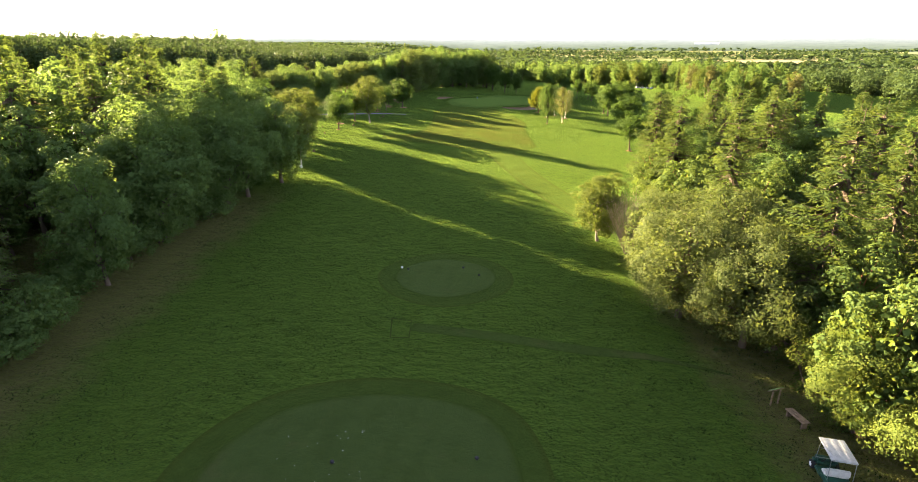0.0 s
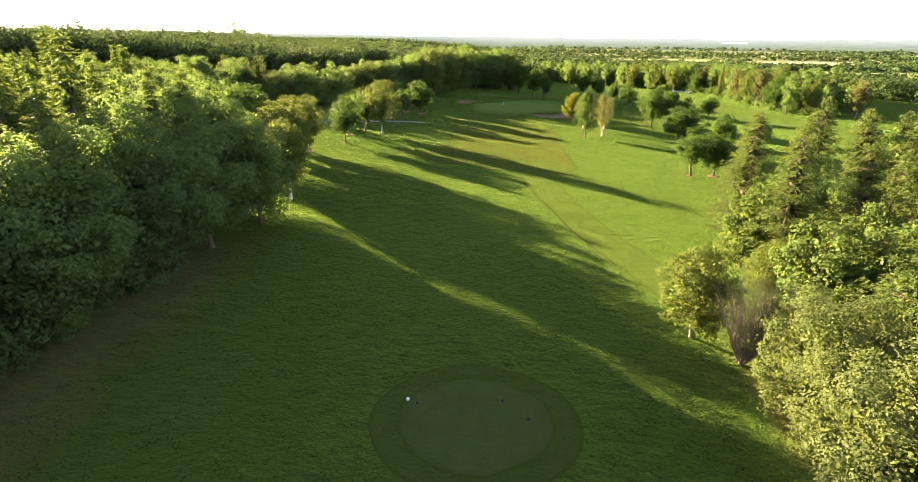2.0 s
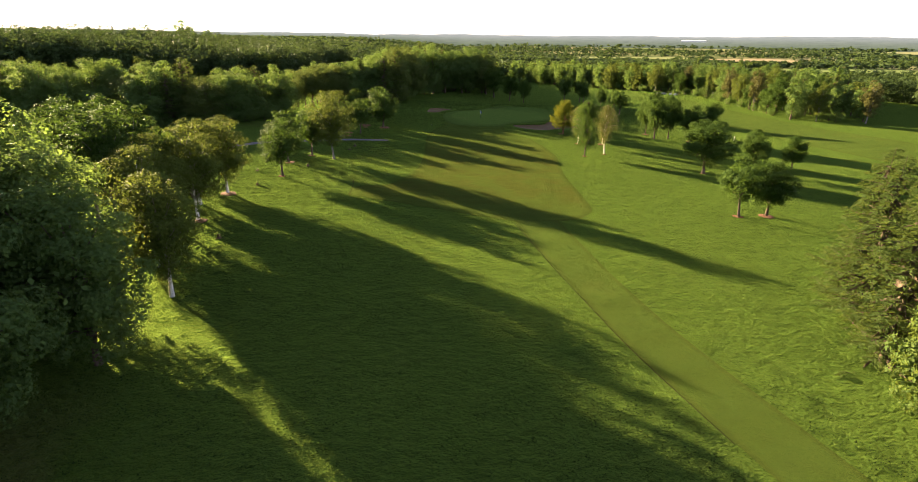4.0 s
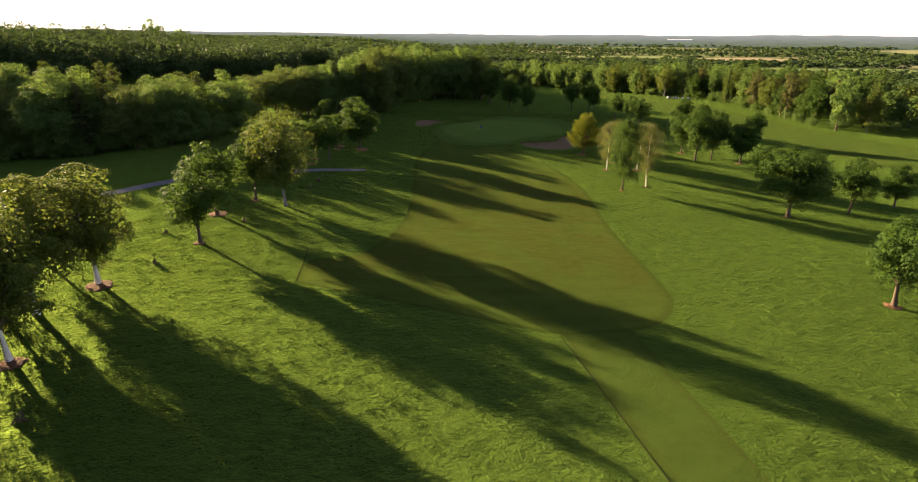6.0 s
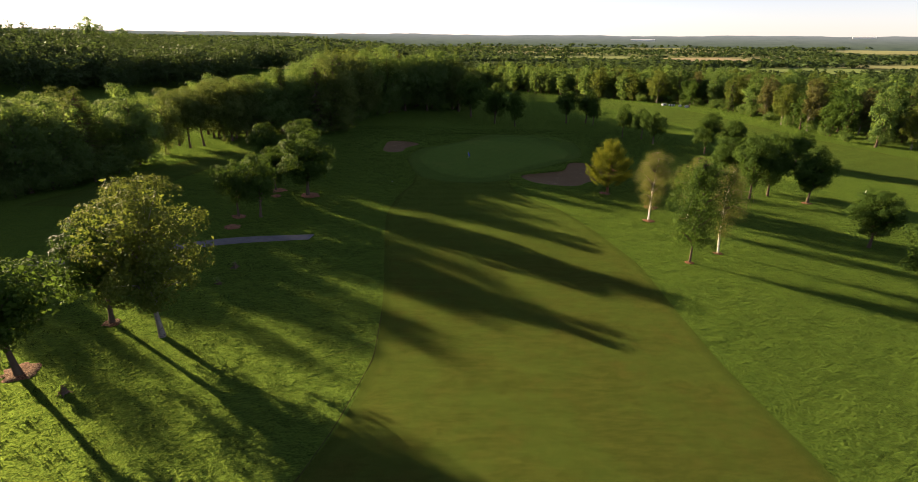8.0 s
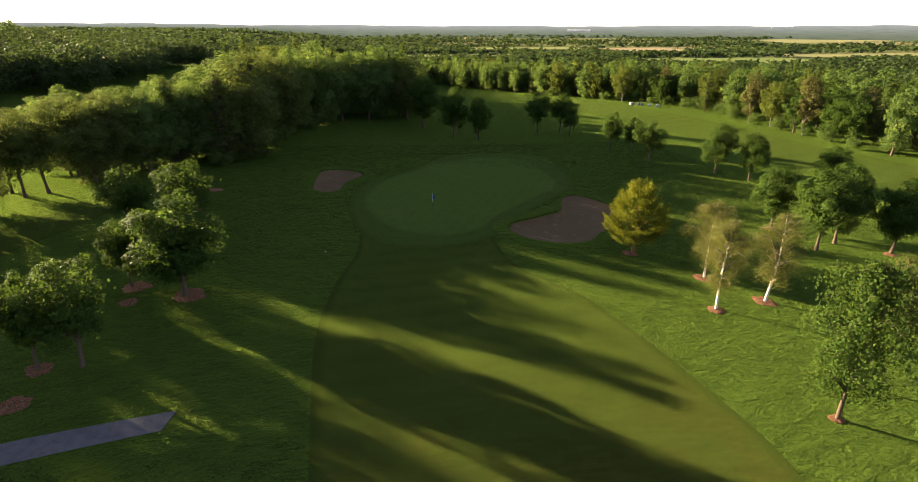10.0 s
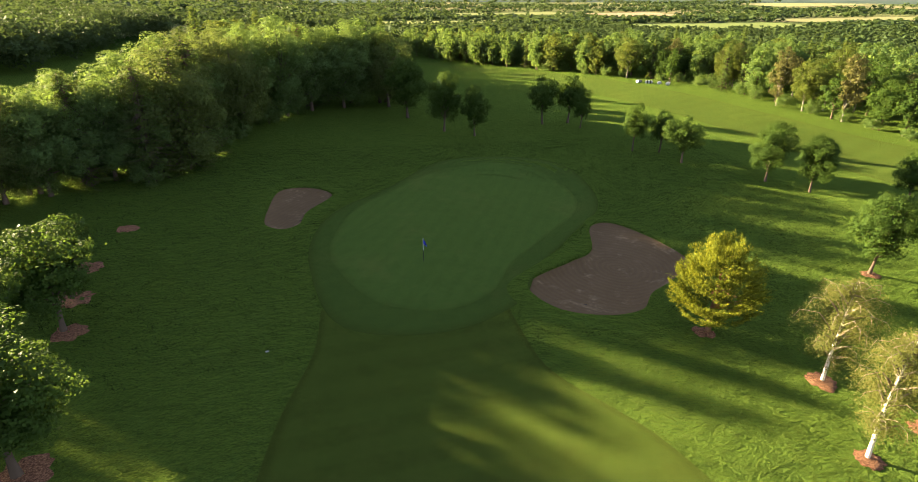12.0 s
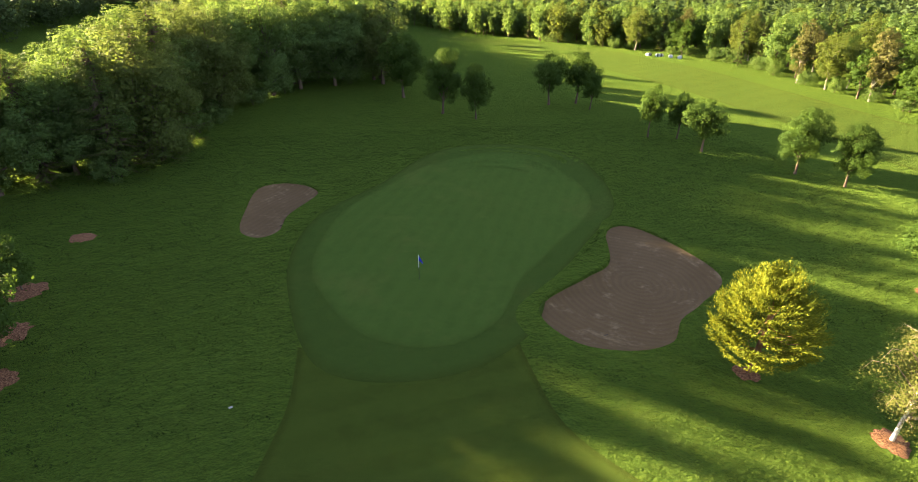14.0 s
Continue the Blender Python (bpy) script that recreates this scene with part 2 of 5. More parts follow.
def plain(name, color, rough, metal=0.0, spread=0.12, scale=4.0, spec=0.4):
    s = Shader(name)
    dark = tuple(c * (1 - spread * 2) for c in color)
    return s.finish(s.mix(s.span(s.noise(scale, 5, 0.7), 0.35, 0.75), color, dark), rough, s.bump(s.noise(scale * 12, 3), 0.002), metal, spec)


SAND, MULCH = sand_material(), mulch_material()
# Dark tone standing in for the shadow line at cut turf edges.
EDGE_SHADE = plain("edge_shade", (0.050, 0.045, 0.020), 1.0, spread=0.2, scale=1.5, spec=0.0)
PATH = plain("gravel_path", (0.105, 0.105, 0.11), 0.9, spread=0.15, scale=2.0, spec=0.1)


def field_material():
    """The whole ground: rough turf near, bare soil below the woods, farm fields in the plain."""
    s = Shader("ground_cover")
    sep = s.node("ShaderNodeSeparateXYZ", Vector=s.position)
    X, Y, Z = sep.outputs
    fine = s.noise(5.0, 6, 0.75)
    turf = s.ramp(fine, (0.34, (0.008, 0.029, 0.008)), (0.5, (0.023, 0.064, 0.011)), (0.66, (0.049, 0.103, 0.020)))
    turf = s.mix(s.span(s.noise(0.06, 4), 0.35, 0.7, 0, 0.55), turf, (0.022, 0.066, 0.011))
    turf = s.mix(s.span(s.noise(0.9, 5, 0.7), 0.55, 0.78, 0, 0.2), turf, (0.056, 0.069, 0.028))
    turf = s.mix(s.span(s.noise(0.32, 5, 0.72), 0.5, 0.64, 0, 0.5), turf, (0.010, 0.040, 0.010))
    turf = s.mix(s.span(s.noise(0.55, 4, 0.7, s.stretch(1, 0.4, 1, -35)), 0.54, 0.68, 0, 0.4), turf, (0.034, 0.085, 0.020))
    turf = s.mix(s.span(s.noise(0.17, 5, 0.7), 0.56, 0.74, 0, 0.22), turf, (0.046, 0.069, 0.021))
    turf = s.mix(s.span(s.noise(0.45, 4, 0.6, s.stretch(1, 0.25, 1, 42)), 0.58, 0.75, 0, 0.28), turf, (0.056, 0.086, 0.024))
    rows = s.node("ShaderNodeTexWave", Vector=s.stretch(1, 1, 1, 8), Scale=0.21, Distortion=2.5, Detail=2.0)
    rows.inputs["Detail Scale"].default_value = 0.15
    turf = s.mix(s.maths("MULTIPLY", s.span(rows.outputs["Fac"], 0.35, 0.75), s.span(X, 16, 24, 0.05, 0.24)), turf, (0.013, 0.046, 0.011))
    turf = s.mix(s.span(s.noise(1.8, 5, 0.75), 0.46, 0.64, 0, 0.45), turf, (0.010, 0.031, 0.008))
    turf = s.mix(s.span(s.noise(0.085, 5, 0.65), 0.5, 0.66, 0, 0.4), turf, (0.015, 0.049, 0.011))
    turf = s.mix(s.span(s.noise(0.7, 5, 0.8, s.stretch(1.6, 0.5, 1, 47)), 0.55, 0.7, 0, 0.4), turf, (0.047, 0.084, 0.018))
    cells = s.node("ShaderNodeTexVoronoi", Vector=s.stretch(1, 0.55, 0, 20), Scale=0.0045)
    cells.distance = "CHEBYCHEV"
    pick = s.node("ShaderNodeSeparateColor", Color=cells.outputs["Color"]).outputs[0]
    farm = s.ramp(pick, (0.0, (0.06, 0.09, 0.035)), (0.35, (0.12, 0.15, 0.055)), (0.6, (0.22, 0.21, 0.10)), (0.8, (0.34, 0.29, 0.16)), (1.0, (0.08, 0.11, 0.04)))
    farm = s.mix(s.noise(0.02, 4), farm, (0.10, 0.125, 0.05))
    col = s.mix(s.maths("MAXIMUM", s.span(Z, -20.0, -14.0, 1.0, 0.0), s.span(Y, 600, 900)), turf, farm)
    left = s.maths("ADD", X, s.maths("MULTIPLY", s.noise(0.35, 4, 0.7), 6.0))
    bare = s.maths("MULTIPLY", s.maths("MULTIPLY", s.span(left, -22.5, -18.0, 1.0, 0.0), s.span(X, -84, -80)), s.span(Y, 58, 76, 1.0, 0.0))
    right = s.maths("SUBTRACT", X, s.maths("MULTIPLY", s.noise(0.35, 4, 0.7), 5.0))
    bare_r = s.maths("MULTIPLY", s.maths("MULTIPLY", s.span(right, 13.0, 16.0), s.span(X, 70, 74, 1.0, 0.0)), s.span(Y, 46, 58, 1.0, 0.0))
    soil = s.mix(s.noise(1.1, 5, 0.75), (0.045, 0.036, 0.022), (0.15, 0.088, 0.060))
    col = s.mix(s.maths("MULTIPLY", s.maths("MAXIMUM", bare, bare_r), 0.85), col, soil)
    lumps = s.maths("ADD", s.maths("ADD", s.maths("MULTIPLY", s.noise(0.9, 4, 0.65, s.stretch(0.7, 1.3, 1, -42)), 2.6), s.maths("MULTIPLY", s.noise(2.6, 4, 0.7), 1.6)), s.maths("MULTIPLY", s.noise(7.0, 4, 0.75), 0.7))
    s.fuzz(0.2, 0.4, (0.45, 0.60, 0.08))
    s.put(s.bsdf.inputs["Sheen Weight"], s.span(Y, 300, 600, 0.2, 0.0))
    normal = s.bump(lumps, 0.85)
    s.finish(col, 0.95, normal, spec=0.0)
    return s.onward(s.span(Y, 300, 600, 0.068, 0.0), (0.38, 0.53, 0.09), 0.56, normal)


GROUND = field_material()


# ---- lie of the land ----
def smooth(v, a, b):
    t = np.clip((v - a) / (b - a), 0, 1)
    return t * t * (3 - 2 * t)


def lie(x, y):
    """Height of the ground, without the hollows of the bunkers."""
    x, y = np.asarray(x, float), np.asarray(y, float)
    z = -2.7 - 3.0 * np.tanh(x / 60)
    z = z + 0.7 * np.exp(-(((x - 6) / 14) ** 2 + ((y - 195) / 16) ** 2))
    z = z + 0.9 * np.exp(-(((x - 45) / 30) ** 2 + ((y - 235) / 22) ** 2))
    q = np.hypot((x - 14) / 26.5, (y - 198) / 23)
    z = z + 0.6 * np.exp(-((q - 1) / 0.13) ** 2) * smooth((x - 14) / 26.5 + (y - 198) / 23, 0.2, 0.9)
    z = z + 0.12 * np.sin(x * 0.21 + 1.3) * np.sin(y * 0.17 + x * 0.05)
    z = z - 5.0 * smooth(y, 270, 430) * smooth(x, -60, 60)
    z = z - 21 * np.maximum(smooth(x + 0.35 * (y - 250), 170, 420) * smooth(x, 60, 200), smooth(y, 480, 800) * smooth(x, -420, 0))
    z = z - 3.5 * smooth(-x + 0.15 * (y - 150), 44, 85) * smooth(y, 95, 135) * (1 - smooth(-x, 120, 190))
    z = z + 5.0 * smooth(-x - 0.25 * np.maximum(y - 300, 0), 95, 170) * (1 - smooth(y, 700, 1500))
    d = np.hypot(x, y)
    far = smooth(d, 1500, 4600)
    z = z * (1 - far) + (39 + 5 * np.sin(x * 0.0011 + 0.7) * np.sin(y * 0.0013)) * far
    return z


def around(points, n):
    """A closed smooth outline through the given plan points, as n angles and radii round their middle."""
    p = np.array(points, float)
    m = len(p)
    mid = p.mean(0)
    out = []
    for i in range(m):
        a, b, c, d = p[i - 1], p[i], p[(i + 1) % m], p[(i + 2) % m]
        for u in np.linspace(0, 1, 24, endpoint=False):
            out.append(0.5 * (2 * b + (c - a) * u + (2 * a - 5 * b + 4 * c - d) * u ** 2 + (3 * b - a - 3 * c + d) * u ** 3))
    out = np.array(out) - mid
    ang = np.arctan2(out[:, 1], out[:, 0])
    order = np.argsort(ang)
    grid = np.linspace(-math.pi, math.pi, n, endpoint=False)
    rad = np.interp(grid, ang[order], np.hypot(out[:, 0], out[:, 1])[order], period=2 * math.pi)
    return mid, grid, rad


BUNKER_RIGHT = around([(26.2, 195.9), (29.4, 196.9), (31.7, 192), (32, 186), (27.5, 182.7), (24.7, 181.2), (22.3, 178.9), (18.8, 178.5), (15.2, 180.2), (14.4, 184.5), (20.2, 188.3), (23.6, 190.5)], 96)
BUNKER_LEFT = around([(-7.7, 211.2), (-5.1, 213.3), (-2.2, 212.1), (-1.1, 209.1), (-4.0, 203.6), (-4.8, 200), (-6.8, 199.2), (-8.5, 202.3)], 96)
BUNKER_FAR = around([(88, 139), (93, 143), (97, 140), (94, 135)], 64)
BUNKERS = (BUNKER_RIGHT, BUNKER_LEFT, BUNKER_FAR)


def share(outline, x, y):
    """How far out a place lies from an outline's middle: 1 on the line."""
    mid, grid, rad = outline
    dx, dy = np.asarray(x) - mid[0], np.asarray(y) - mid[1]
    return np.hypot(dx, dy) / np.interp(np.arctan2(dy, dx), grid, rad, period=2 * math.pi)


def raw_mesh(name, verts, faces, mat, smooth_shaded=False):
    """A mesh from arrays of corners and of faces (all of one size, or a list of such arrays)."""
    me = bpy.data.meshes.new(name)
    groups = faces if isinstance(faces, list) else [faces]
    groups = [np.asarray(g, np.int32) for g in groups if len(g)]
    verts = np.asarray(verts, np.float32)
    me.vertices.add(len(verts))
    me.vertices.foreach_set("co", verts.ravel())
    loops = np.concatenate([g.ravel() for g in groups])
    sizes = np.concatenate([np.full(len(g), g.shape[1], np.int32) for g in groups])
    me.loops.add(len(loops))
    me.loops.foreach_set("vertex_index", loops)
    me.polygons.add(len(sizes))
    me.polygons.foreach_set("loop_start", np.concatenate([[0], np.cumsum(sizes)[:-1]]).astype(np.int32))
    me.update(calc_edges=True)
    if smooth_shaded:
        me.polygons.foreach_set("use_smooth", np.ones(len(sizes), bool))
    me.materials.append(mat)
    return me


def grid_faces(nx, ny, base=0, wrap=False):
    """Quads of a grid of ny rows with nx corners each; wrap: the rows are closed."""
    i = np.arange(nx if wrap else nx - 1)
    j = np.arange(ny - 1)
    I, J = np.meshgrid(i, j)
    I, J = I.ravel(), J.ravel()
    K = (I + 1) % nx
    return base + np.stack([J * nx + I, J * nx + K, (J + 1) * nx + K, (J + 1) * nx + I], 1)


def steps(lo, hi, step, far, grow=1.16):
    """Evenly spaced stops from lo to hi, then wider and wider ones out to -far and far."""
    mid = np.arange(lo, hi + step / 2, step)
    up, v, d = [], hi, step
    while v < far:
        d *= grow
        v += d
        up.append(v)
    down, v, d = [], lo, step
    while v > -far:
        d *= grow
        v -= d
        down.append(v)
    return np.array(down[::-1] + list(mid) + up)


def build_ground():
    X, Y = np.meshgrid(steps(-60, 100, 1.2, 4700), steps(-10, 260, 1.2, 4700))
    Z = lie(X, Y)
    for b in BUNKERS:
        Z = Z - 1.6 * ((share(b, X, Y) - 1) * b[2].mean() < 0.7)
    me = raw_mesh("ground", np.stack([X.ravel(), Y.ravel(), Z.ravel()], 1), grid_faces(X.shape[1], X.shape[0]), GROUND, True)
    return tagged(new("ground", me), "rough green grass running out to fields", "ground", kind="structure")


build_ground()


def mark_cut(me, values):
    """How fully a piece of turf is mown: 1 inside, less towards its ragged edge."""
    me.attributes.new("cut", "FLOAT", "POINT").data.foreach_set("value", np.asarray(values, np.float32).ravel())


def ringed(outline, shares, heights, mat, name, label, category, kind="structure", metres=False, rim=1.0):
    """Turf or sand laid in rings round an outline's middle, draped over the land."""
    mid, grid, rad = outline
    rows = []
    for f, dz in zip(shares, heights):
        r = rad + f if metres else f * rad
        x, y = mid[0] + r * np.cos(grid), mid[1] + r * np.sin(grid)
        rows.append(np.stack([x, y, lie(x, y) + dz], 1))
    verts = np.concatenate(rows)
    me = raw_mesh(name, verts, grid_faces(len(grid), len(rows), wrap=True), mat, True)
    mark_cut(me, np.repeat([1.0] * (len(rows) - 1) + [rim], len(grid)))
    return tagged(new(name, me), label, category, kind=kind)


def disc(outline, dz, mat, name, label, category, rings=10, bulge=0.0, rim=0.0):
    f = np.concatenate([np.linspace(0.002, 0.94, rings - 1), [1.0]])
    return ringed(outline, f, dz + bulge * (1 - f ** 2), mat, name, label, category, rim=rim)


def strip(left, right, columns, dz, mat, name, label, category, rows=90):
    """Turf between two plan lines, both run through in the same sense."""
    def along(line):
        p = np.array(line, float)
        s = np.concatenate([[0], np.cumsum(np.hypot(*np.diff(p, axis=0).T))])
        u = np.linspace(0, s[-1], rows)
        q = np.stack([np.interp(u, s, p[:, 0]), np.interp(u, s, p[:, 1])], 1)
        for _ in range(6):
            q[1:-1] = 0.25 * q[:-2] + 0.5 * q[1:-1] + 0.25 * q[2:]
        return q
    a, b = along(left), along(right)
    w = np.linspace(0, 1, columns)[None, :, None]
    q = (a[:, None] * (1 - w) + b[:, None] * w).reshape(-1, 2)
    verts = np.stack([q[:, 0], q[:, 1], lie(q[:, 0], q[:, 1]) + dz], 1)
    me = raw_mesh(name, verts, grid_faces(columns, rows), mat, True)
    inner = np.ones((rows, columns))
    inner[:, 0] = inner[:, -1] = inner[0] = 0.0
    mark_cut(me, inner if columns > 4 else np.ones((rows, columns)))
    return tagged(new(name, me), label, category, kind="structure")


GREEN_LINE = around([(-1.8, 190.5), (-1.4, 196), (1.5, 204), (6.5, 210.5), (12.5, 216.6), (21, 219.3), (27.6, 215.8), (29.3, 208), (27, 200.8), (20, 193.8), (14.2, 188), (10.7, 183.2), (6, 181.2), (1, 183.7)], 128)
COLLAR_LINE = around([(-3.7, 189), (-3.4, 196.5), (-0.5, 204), (5.7, 211), (12.5, 219), (22, 223.3), (30.4, 219.6), (32.7, 210.3), (30.2, 201.5), (22.5, 193.3), (16.5, 187), (12.6, 181.5), (6, 178.5), (-1.5, 180.5)], 128)
FAIRWAY_LEFT = [(-16.3, 113.4), (-16.4, 119.0), (-11.8, 119.5), (-9.0, 125.5), (-7.4, 133), (-7.2, 143), (-7.4, 158), (-7.2, 164), (-5.6, 172), (-3.4, 178), (-3.0, 183)]
FAIRWAY_RIGHT = [(5.2, 105.8), (13.0, 107.0), (16.6, 112), (16.6, 121), (16.4, 130), (17.2, 138), (18.6, 148), (17.5, 158), (15.5, 166.5), (11.2, 173), (11.4, 181)]
strip(FAIRWAY_LEFT, FAIRWAY_RIGHT,
      24, 0.014, FAIRWAY, "fairway", "mown olive-green fairway with dry brown patches", "fairway")
WALK_LEFT = [(4.9, 107.2), (5.4, 103), (7.4, 91), (9.9, 78), (15.2, 59.5)]
WALK_RIGHT = [(10.6, 106.6), (11.0, 102.7), (12.4, 91), (14.3, 81.5), (20.0, 60.5)]
strip(WALK_LEFT, WALK_RIGHT,
      8, 0.012, MOWN, "mown_walkway", "narrow mown grass walkway across the rough", "grass path", 60)
NEXT_LEFT = [(38, 414), (62, 330), (72, 285), (77, 250), (77, 205), (84, 165), (96, 130)]
NEXT_RIGHT = [(44, 420), (80, 350), (93, 310), (98, 270), (99, 225), (106, 190), (122, 150)]
strip(NEXT_LEFT, NEXT_RIGHT,
      16, 0.014, MOWN, "next_fairway", "sunlit mown fairway along the far wood", "fairway", 120)
disc(COLLAR_LINE, 0.020, COLLAR, "green_collar", "darker mown collar round the putting green", "grass collar", 14, rim=0.2)
disc(GREEN_LINE, 0.028, GREEN, "putting_green", "smooth pale putting green, closely mown", "putting green", 14, rim=0.45)
TEE_FRONT = around([(-5.6, 43.5), (-4.2, 46), (-1.3, 47.4), (2.2, 46.2), (3.3, 43.8), (2.3, 41.2), (-1.2, 39.3), (-4.4, 40.6)], 64)
TEE_BACK = around([(-12.5, 19), (-10.7, 23.6), (-7.6, 25.7), (-3.6, 26.5), (0.5, 25.7), (2.7, 23), (3.0, 17), (1, 10), (-5, 7), (-11, 10)], 64)
for line, word in ((TEE_FRONT, "small oval"), (TEE_BACK, "large oval")):
    wide = (line[0], line[1], line[2] + 1.6)
    disc(wide, 0.014, APRON, "tee_surround", word + " band of mown grass round a tee", "grass collar")
    disc(line, 0.022, TEE, "tee", word + " tee of pale closely mown grass", "tee", 8, 0.12)
# Thin dark strips that paint the shade along the turf's cut edges.
CUTS = (([(4.8, 105.5), (5.3, 103), (7.2, 91), (9.8, 78), (12.6, 68)], 0.07), ([(-16.9, 121.6), (-16.5, 118.4), (-16.2, 113.6)], 0.08), ([(-7.3, 138), (-7.7, 131.5), (-9.6, 124.8), (-11.4, 120.2)], 0.06),
        ([(-7.2, 134.0), (-8.6, 133.1), (-11.4, 131.4), (-13.1, 130.8)], 0.2))
for path, wide in CUTS:
    strip(path, [(x + wide, y + wide * 0.4) for x, y in path], 2, 0.022, EDGE_SHADE, "cut_edge_shade", "dark strip painting the shade along a cut turf edge", "turf edge", 40)
strip([(-3.4, 35.1), (2, 34.4), (8.9, 32.8), (13.5, 32.1), (18.0, 29.9)], [(-3.5, 33.9), (2, 33.2), (8.9, 31.5), (13.5, 31.2), (18.0, 29.7)], 5, 0.012, WORN, "worn_track", "worn strip of thin dry turf", "track", 40)
for line in BUNKERS:
    ringed(line, (2.6, 1.8, 0.9, 0.25, 0.0, -0.1, -0.3), (-0.04, 0.05, 0.10, 0.12, 0.08, -0.08, -0.5), GROUND, "bunker_lip", "rounded grass lip of a sand bunker", "grass bank", metres=True)
    ringed(line, (0.985, 0.95, 0.85, 0.65, 0.4, 0.15, 0.002), (-0.12, -0.22, -0.38, -0.5, -0.55, -0.55, -0.55), SAND, "sand_bunker", "brown raked sand bunker beside the green", "bunker")
PATH_LEFT = [(-14.8, 155.6), (-23, 154.2), (-35, 149.8), (-40, 145.6), (-46, 138)]
PATH_RIGHT = [(-15.2, 153.9), (-23, 152.3), (-34.4, 148.1), (-38.6, 144.2), (-44.4, 137)]
strip(PATH_LEFT, PATH_RIGHT,
      5, 0.016, PATH, "gravel_path", "grey gravel path through the grass", "path", 50)


TRACK_LEFT = [(-50, 166), (-45.6, 175.0), (-41.1, 184.9), (-37.2, 192.8), (-32.1, 200.5)]
TRACK_RIGHT = [(-41, 164), (-37.9, 172.8), (-34.7, 183.5), (-32.1, 189.8), (-29.8, 197.3)]
strip(TRACK_LEFT, TRACK_RIGHT, 8, 0.014, MOWN, "mown_track", "pale mown strip of grass along the belt of trees", "grass path", 50)


# ---- long grass ----
def within(poly, x, y):
    """Which of many places lie inside a plan polygon."""
    hit = np.zeros(len(x), bool)
    for (ax, ay), (bx, by) in zip(poly, poly[1:] + poly[:1]):
        if ay != by:
            hit ^= ((ay > y) != (by > y)) & (x < (bx - ax) * (y - ay) / (by - ay) + ax)
    return hit


def rough_grass(name, x0, x1, y0, y1, per_m2, tall, seed):
    """Upright tufts of the rough, clear of all mown ground."""
    rng = np.random.default_rng(seed)
    n = int((x1 - x0) * (y1 - y0) * per_m2)
    x, y = rng.uniform(x0, x1, n), rng.uniform(y0, y1, n)
    keep = ~(within(FAIRWAY_LEFT + FAIRWAY_RIGHT[::-1], x, y) | within(WALK_LEFT + WALK_RIGHT[::-1], x, y) | within(NEXT_LEFT + NEXT_RIGHT[::-1], x, y) | within(PATH_LEFT + PATH_RIGHT[::-1], x, y))
    for line, reach in ((COLLAR_LINE, 1.0), (TEE_FRONT, 1.45), (TEE_BACK, 1.25), (BUNKER_RIGHT, 1.02), (BUNKER_LEFT, 1.02), (BUNKER_FAR, 1.02)):
        keep &= share(line, x, y) > reach
    lump = np.sin(x * 1.9 + 2 * np.sin(y * 0.7)) * np.sin(y * 2.3 + 2 * np.sin(x * 0.9))
    keep &= rng.uniform(-1.6, 1.0, n) < lump + 0.4
    x, y, lump = x[keep], y[keep], lump[keep]
    n = len(x)
    a, b = rng.uniform(0, 6.283, n), rng.uniform(0, 6.283, n)
    h = tall * rng.uniform(0.55, 1.3, n) * (1 + 0.35 * lump)
    w = 0.5 * h * rng.uniform(0.7, 1.3, n)
    z = lie(x, y)
    lean = h * rng.uniform(0.1, 0.6, n)
    p = np.stack([np.stack([x - w * np.cos(a), y - w * np.sin(a), z - 0.02], 1), np.stack([x + w * np.cos(a), y + w * np.sin(a), z - 0.02], 1),
                  np.stack([x + lean * np.cos(b), y + lean * np.sin(b), z + h], 1)], 1).reshape(-1, 3)
    return tagged(new(name, raw_mesh(name, p, np.arange(3 * n).reshape(-1, 3), TUFT)), "tufted rough grass", "grass", kind="stuff")


# ---- trees ----
def tube(points, radii, seg=7):
    """A round limb along points, with a radius at each."""
    p = np.array(points, float)
    r = np.array(radii, float)
    d = np.gradient(p, axis=0)
    d /= np.linalg.norm(d, axis=1)[:, None] + 1e-9
    ref = np.where(np.abs(d[:, 2:3]) < 0.9, np.array([[0, 0, 1.0]]), np.array([[1.0, 0, 0]]))
    u = np.cross(d, ref)
    u /= np.linalg.norm(u, axis=1)[:, None] + 1e-9
    v = np.cross(d, u)
    a = np.linspace(0, 2 * math.pi, seg, endpoint=False)
    ring = p[:, None] + r[:, None, None] * (np.cos(a)[None, :, None] * u[:, None] + np.sin(a)[None, :, None] * v[:, None])
    return ring.reshape(-1, 3), grid_faces(seg, len(p), wrap=True)


def joined(pieces):
    verts, faces, base = [], [], 0
    for v, f in pieces:
        verts.append(v)
        faces.append(f + base)
        base += len(v)
    return np.concatenate(verts), np.concatenate(faces)


def grafted(limbs):
    """A trunk and its limbs in one skin: each limb grows from the nearest corner of the trunk."""
    stem = limbs[0][0]
    base, verts, faces = len(stem), [stem], [limbs[0][1]]
    for v, f in limbs[1:]:
        near = int(np.argmin(np.sum((stem - v[0]) ** 2, axis=1)))
        faces.append(np.where(f == 0, near, f + base))
        verts.append(v)
        base += len(v)
    return np.concatenate(verts), np.concatenate(faces)


def unit(v):
    return v / (np.linalg.norm(v, axis=-1, keepdims=True) + 1e-9)


